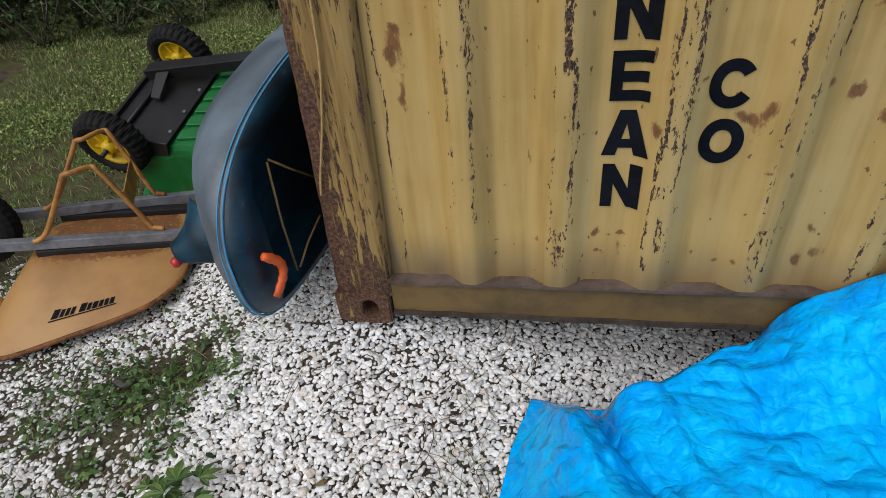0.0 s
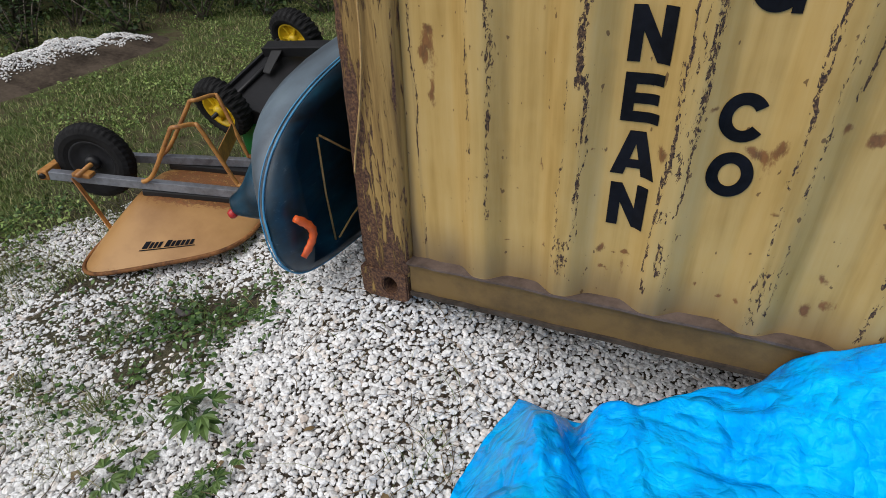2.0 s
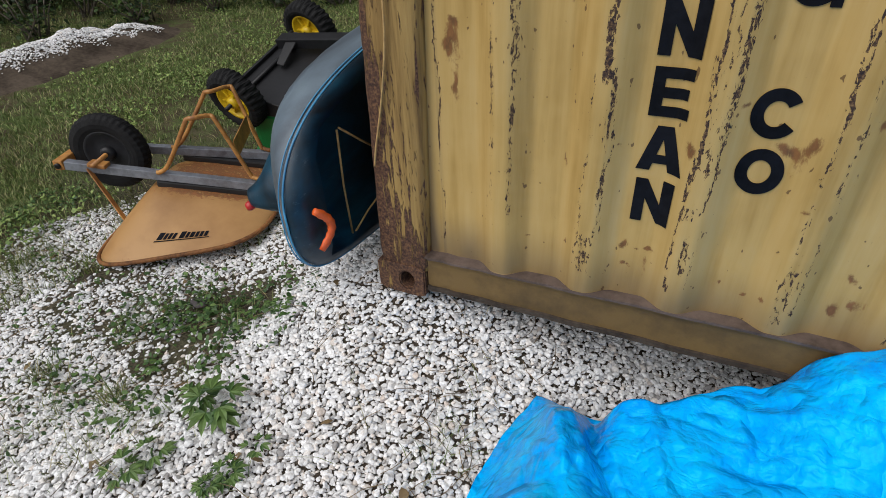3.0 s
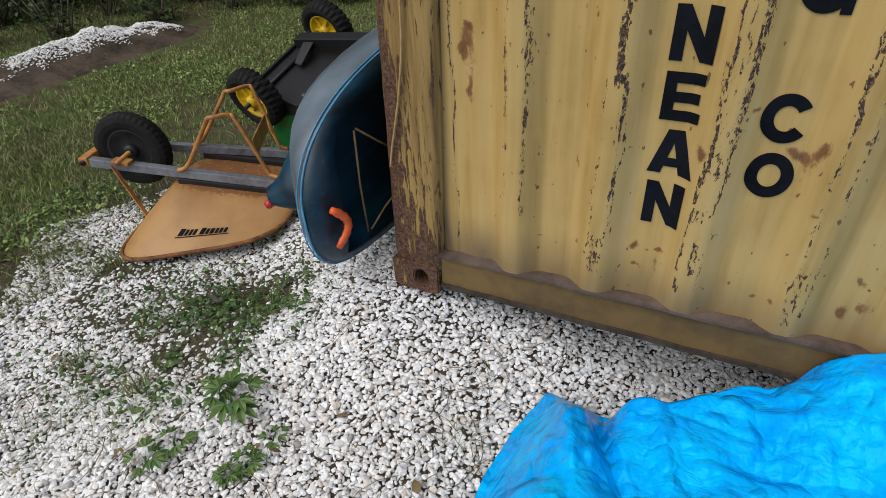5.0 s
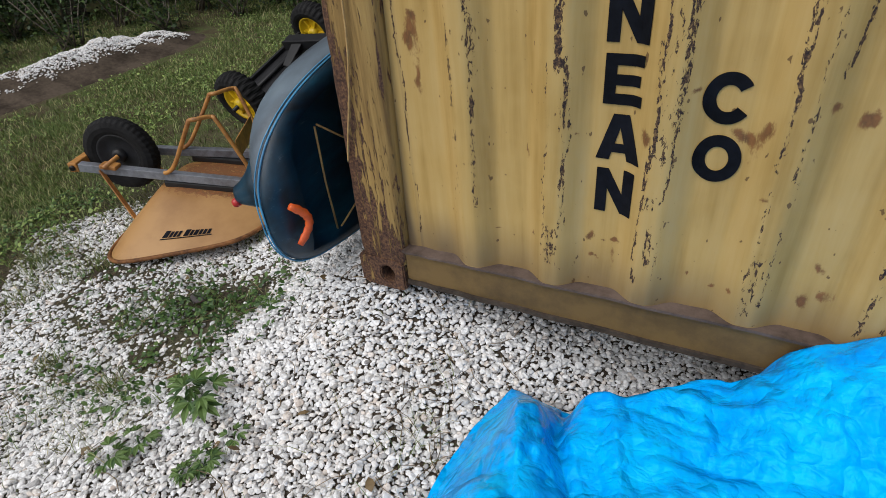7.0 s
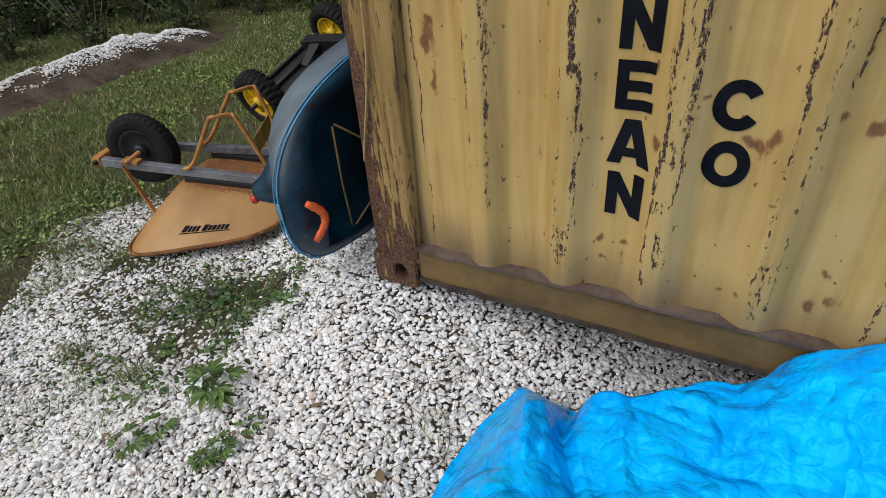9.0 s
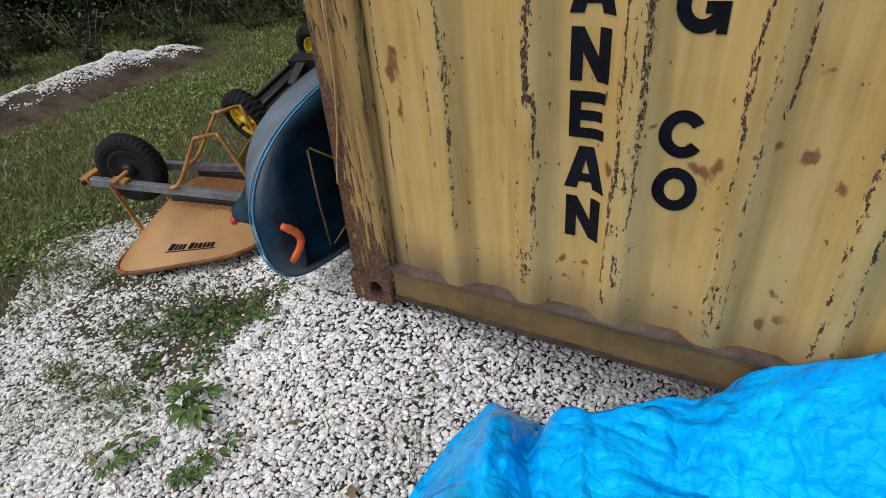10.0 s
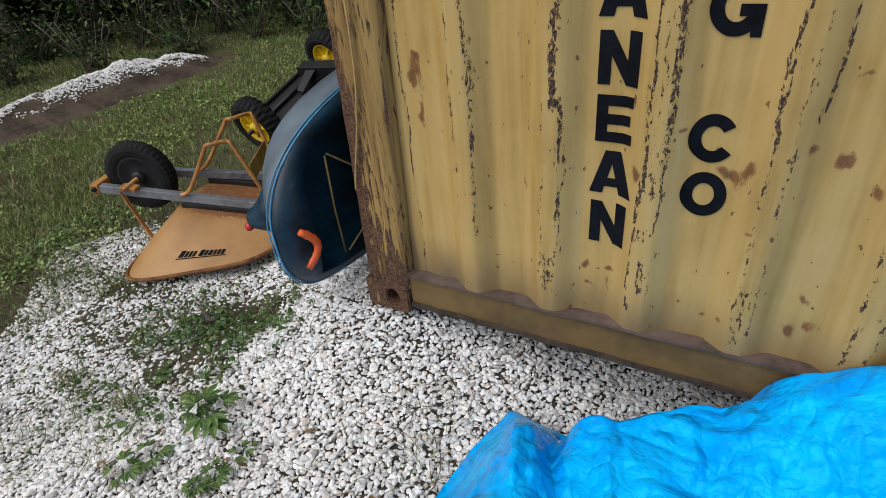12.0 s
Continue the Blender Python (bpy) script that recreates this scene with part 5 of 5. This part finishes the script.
def weed(x, y, size, n, label, fingers=5, seed=1):
    """An upright weed: stem, and leaves of several fingers, each a part."""
    rr = random.Random(seed)
    z = float(ground_z(x, y))
    w = thing("weed", label, "weed", (x, y, z))
    top = Vector((x + 0.02, y, z + size * 0.7))
    pipe("stem", [(x, y, z - 0.01), (x + 0.006, y, z + size * 0.35), top], 0.003, WEED, w, "", 6)
    for k in range(n):
        a = k * 2.4 + rr.uniform(-0.3, 0.3)
        lvl = rr.uniform(0.35, 1.0) if k else 1.0
        root = Vector((x, y, z)).lerp(top, lvl)
        out = Vector((math.cos(a), math.sin(a), 0.25))
        c = root + out * size * rr.uniform(0.2, 0.5)
        verts, faces = [], []
        ln = size * rr.uniform(0.42, 0.65)
        verts += [root + Vector((0, 0, 0.001)), root - Vector((0, 0, 0.001)), c]
        faces.append((0, 1, 2))
        for q in range(fingers):
            b = a + (q - (fingers - 1) / 2) * (0.62 if fingers > 1 else 0)
            l2 = ln * (1 - 0.16 * abs(q - (fingers - 1) / 2))
            d = Vector((math.cos(b), math.sin(b), 0.05 - 0.25 * rr.random()))
            s = Vector((-math.sin(b), math.cos(b), 0)) * l2 * 0.17
            o = len(verts)
            fold = Vector((0, 0, l2 * 0.05))
            verts += [c, c + d * l2 * 0.3 + s * 0.8 + fold, c + d * l2 * 0.6 + s + fold, c + d * l2 - Vector((0, 0, l2 * 0.12)), c + d * l2 * 0.6 - s + fold, c + d * l2 * 0.3 - s * 0.8 + fold, c + d * l2 * 0.55]
            faces += [(o, o + 1, o + 6), (o + 1, o + 2, o + 6), (o + 2, o + 3, o + 6), (o + 3, o + 4, o + 6), (o + 4, o + 5, o + 6), (o + 5, o, o + 6)]
        put("leaf", raw("leaf", verts, faces, WEED), w)
    return w


weed(-0.575, 0.580, 0.12, 6, "bright green weed with long pointed leaves in gravel", 6, 3)
weed(-0.655, 0.605, 0.085, 7, "green weed with pointed leaves in gravel", 4, 4)
weed(-0.675, 0.350, 0.075, 7, "small light-green weed with pointed leaves in gravel", 4, 5)
weed(-0.650, 0.425, 0.07, 6, "small light-green weed with pointed leaves in gravel", 4, 6)
weed(-0.385, 0.545, 0.055, 6, "small green seedling in gravel", 3, 7)
weed(-0.80, 1.02, 0.065, 6, "small green weed at the gravel's edge", 4, 8)
weed(-0.70, 1.03, 0.06, 5, "small green seedling in gravel", 3, 9)
weed(-0.395, 0.450, 0.06, 8, "dark green feathery weed in gravel", 7, 10)
weed(-0.430, 0.400, 0.05, 8, "dark green feathery weed in gravel", 7, 12)
for k, (x, y) in enumerate(((-1.33, 0.545), (-2.05, 0.9), (-1.0, 0.55))):
    t = thing("grass_tuft", "small tuft of green grass growing in gravel", "grass tuft", (x, y, float(ground_z(x, y))))
    n = 90
    put("blade_clump", blades("blade_clump", x + r.normal(0, 0.028, n), y + r.normal(0, 0.028, n), r.uniform(0.03, 0.08, n), 0.003, GRASS, 1.0, 30 + k), t)

# flat dark stone and fallen leaves
bv_, bf_ = icosphere(3)
q = bv_ * np.array([0.042, 0.026, 0.012]) * (1 + 0.15 * (val(bv_[:, 0] * 3, bv_[:, 1] * 3 + bv_[:, 2]) - 0.5)[:, None])
sx, sy = -1.085, 1.0
me = quick("slate_piece", q + np.array([sx, sy, float(ground_z(sx, sy)) + 0.018]), bf_, simple("dark_slate", (0.10, 0.085, 0.09), (0.045, 0.038, 0.04), 60, 0.7))
tagged(put("slate_piece", me), "flat dark piece of stone lying in weeds", "stone")
for k in range(16):
    x, y = random.uniform(-2.0, 0.15), random.uniform(0.2, 1.1)
    z = float(ground_z(x, y)) + 0.02
    me = leaflets("fallen_leaf", np.array([x]), np.array([y]), np.array([z]), np.array([random.uniform(0.03, 0.05)]), DRY, 50 + k, 0.1)
    tagged(put("fallen_leaf", me), "curled brown fallen leaf on gravel", "leaf", group="fallen leaves")


# ---- undergrowth and trees at the edge of the lawn ----
def shrub(x, y, h, w, n, seed, leaf=0.05):
    """Stems from one root and a loose crown of leaves with gaps."""
    rr = np.random.default_rng(seed)
    z = float(ground_z(x, y))
    s = thing("shrub", "dense wild green shrub at the edge of the lawn", "shrub", (x, y, z), group="undergrowth")
    verts, faces = [], []
    tips = []
    for k in range(9):
        a, q = rr.uniform(0, 6.28), rr.uniform(0.25, 0.95)
        tip = np.array([x + math.cos(a) * w * q * 0.5, y + math.sin(a) * w * q * 0.5, z + h * rr.uniform(0.55, 1.0)])
        tips.append(tip)
        tv, tf = tube([(x + rr.normal(0, 0.06), y + rr.normal(0, 0.06), z - 0.03), (x * 0.4 + tip[0] * 0.6, y * 0.4 + tip[1] * 0.6, z + (tip[2] - z) * 0.55), tip], [0.012, 0.008, 0.003], 5)
        faces += [tuple(i + len(verts) for i in g) for g in tf]
        verts += tv
    put("stem", raw("stem", verts, faces, BARK, True), s)
    c = np.array(tips)[rr.integers(0, 9, n)]
    base = np.array([x, y, z])
    t = rr.uniform(0.2, 1.05, n)[:, None]
    p = base + (c - base) * t + rr.normal(0, 1, (n, 3)) * np.array([0.10, 0.10, 0.085]) * w
    p[:, 2] = np.maximum(p[:, 2], z + 0.02)
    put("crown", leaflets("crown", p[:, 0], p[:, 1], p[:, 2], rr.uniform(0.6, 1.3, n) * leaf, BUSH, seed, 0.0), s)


sd = 100
for row, (off, hh) in enumerate(((0.0, 0.55), (0.9, 1.1), (1.9, 1.9))):
    for k in range(11):
        ang = radians(101 + 6.2 * k + 3 * row + random.uniform(-1.5, 1.5))
        d = 6.9 + 0.10 * k + off + random.uniform(-0.25, 0.25)
        x, y = 0.5 + d * math.cos(ang), d * math.sin(ang)
        sd += 1
        shrub(x, y, hh * random.uniform(0.7, 1.25), 1.0 + 0.35 * row, 520 + 260 * row, sd, 0.055 + 0.012 * row)


def tree(x, y, h, rad, seed, lean):
    """Tapered trunk with limbs and a broken crown of leaves."""
    rr = np.random.default_rng(seed)
    z = float(ground_z(x, y))
    t = thing("tree", "thin grey-barked tree in shady woods", "tree", (x, y, z), group="woods")
    pts = [(x + lean * k / 6 + rr.normal(0, 0.03), y + rr.normal(0, 0.03), z - 0.05 + h * k / 6) for k in range(7)]
    v_, f_ = tube(smooth_path(pts, 3), [rad * (1 - 0.75 * k / 18) * (1.35 if k == 0 else 1) for k in range(19)], 10)
    verts, faces = list(v_), list(f_)
    tips = []
    for k in range(10):
        b = Vector(pts[2 + k % 5])
        a = rr.uniform(0, 6.28)
        tip = b + Vector((math.cos(a), math.sin(a), rr.uniform(0.1, 0.9))) * rr.uniform(0.8, 1.6)
        tv, tf = tube([b, b.lerp(tip, 0.5) + Vector((0, 0, 0.08)), tip], [rad * 0.35, rad * 0.22, rad * 0.08], 6)
        faces += [tuple(i + len(verts) for i in g) for g in tf]
        verts += tv
        tips.append(np.array(tip))
    put("trunk", raw("trunk", verts, faces, BARK, True), t)
    n = 1800
    p = np.array(tips)[rr.integers(0, 10, n)] + rr.normal(0, 0.38, (n, 3))
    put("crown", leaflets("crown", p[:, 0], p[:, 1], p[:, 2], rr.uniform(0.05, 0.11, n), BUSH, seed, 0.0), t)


for k, (ang, d, rad) in enumerate(((139.5, 9.3, 0.10), (143, 10.2, 0.13), (133, 10.4, 0.09), (126, 9.8, 0.11), (150, 9.6, 0.12), (156, 10.5, 0.10), (118, 10.3, 0.10), (110, 9.5, 0.12))):
    tree(0.5 + d * math.cos(radians(ang)), d * math.sin(radians(ang)), 6.5 + 0.3 * k, rad, 300 + k, random.uniform(-0.8, 0.8))

# the woods further in: a curved bank of dark leaves
N = 30000
r = np.random.default_rng(77)
ang = radians(86) + radians(95) * r.random(N)
d = 11.0 + 2.2 * r.random(N)
px, py = 0.5 + d * np.cos(ang), d * np.sin(ang)
pz = 5.5 * r.random(N) ** 1.2
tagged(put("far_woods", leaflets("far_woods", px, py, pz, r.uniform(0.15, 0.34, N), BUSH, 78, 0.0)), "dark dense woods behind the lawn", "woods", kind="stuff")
# upright dark sheet behind the leaves, coloured as deep shade
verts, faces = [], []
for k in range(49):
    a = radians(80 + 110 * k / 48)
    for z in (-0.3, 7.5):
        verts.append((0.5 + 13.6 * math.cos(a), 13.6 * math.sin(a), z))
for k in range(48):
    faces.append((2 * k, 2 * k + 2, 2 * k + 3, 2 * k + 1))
tagged(put("woods_backdrop", raw("backdrop", verts, faces, simple("deep_shade_of_woods", (0.020, 0.032, 0.012), (0.006, 0.009, 0.004), 3, 0.95))), "dark sheet coloured as the shaded depth of woods", "backdrop", kind="structure")
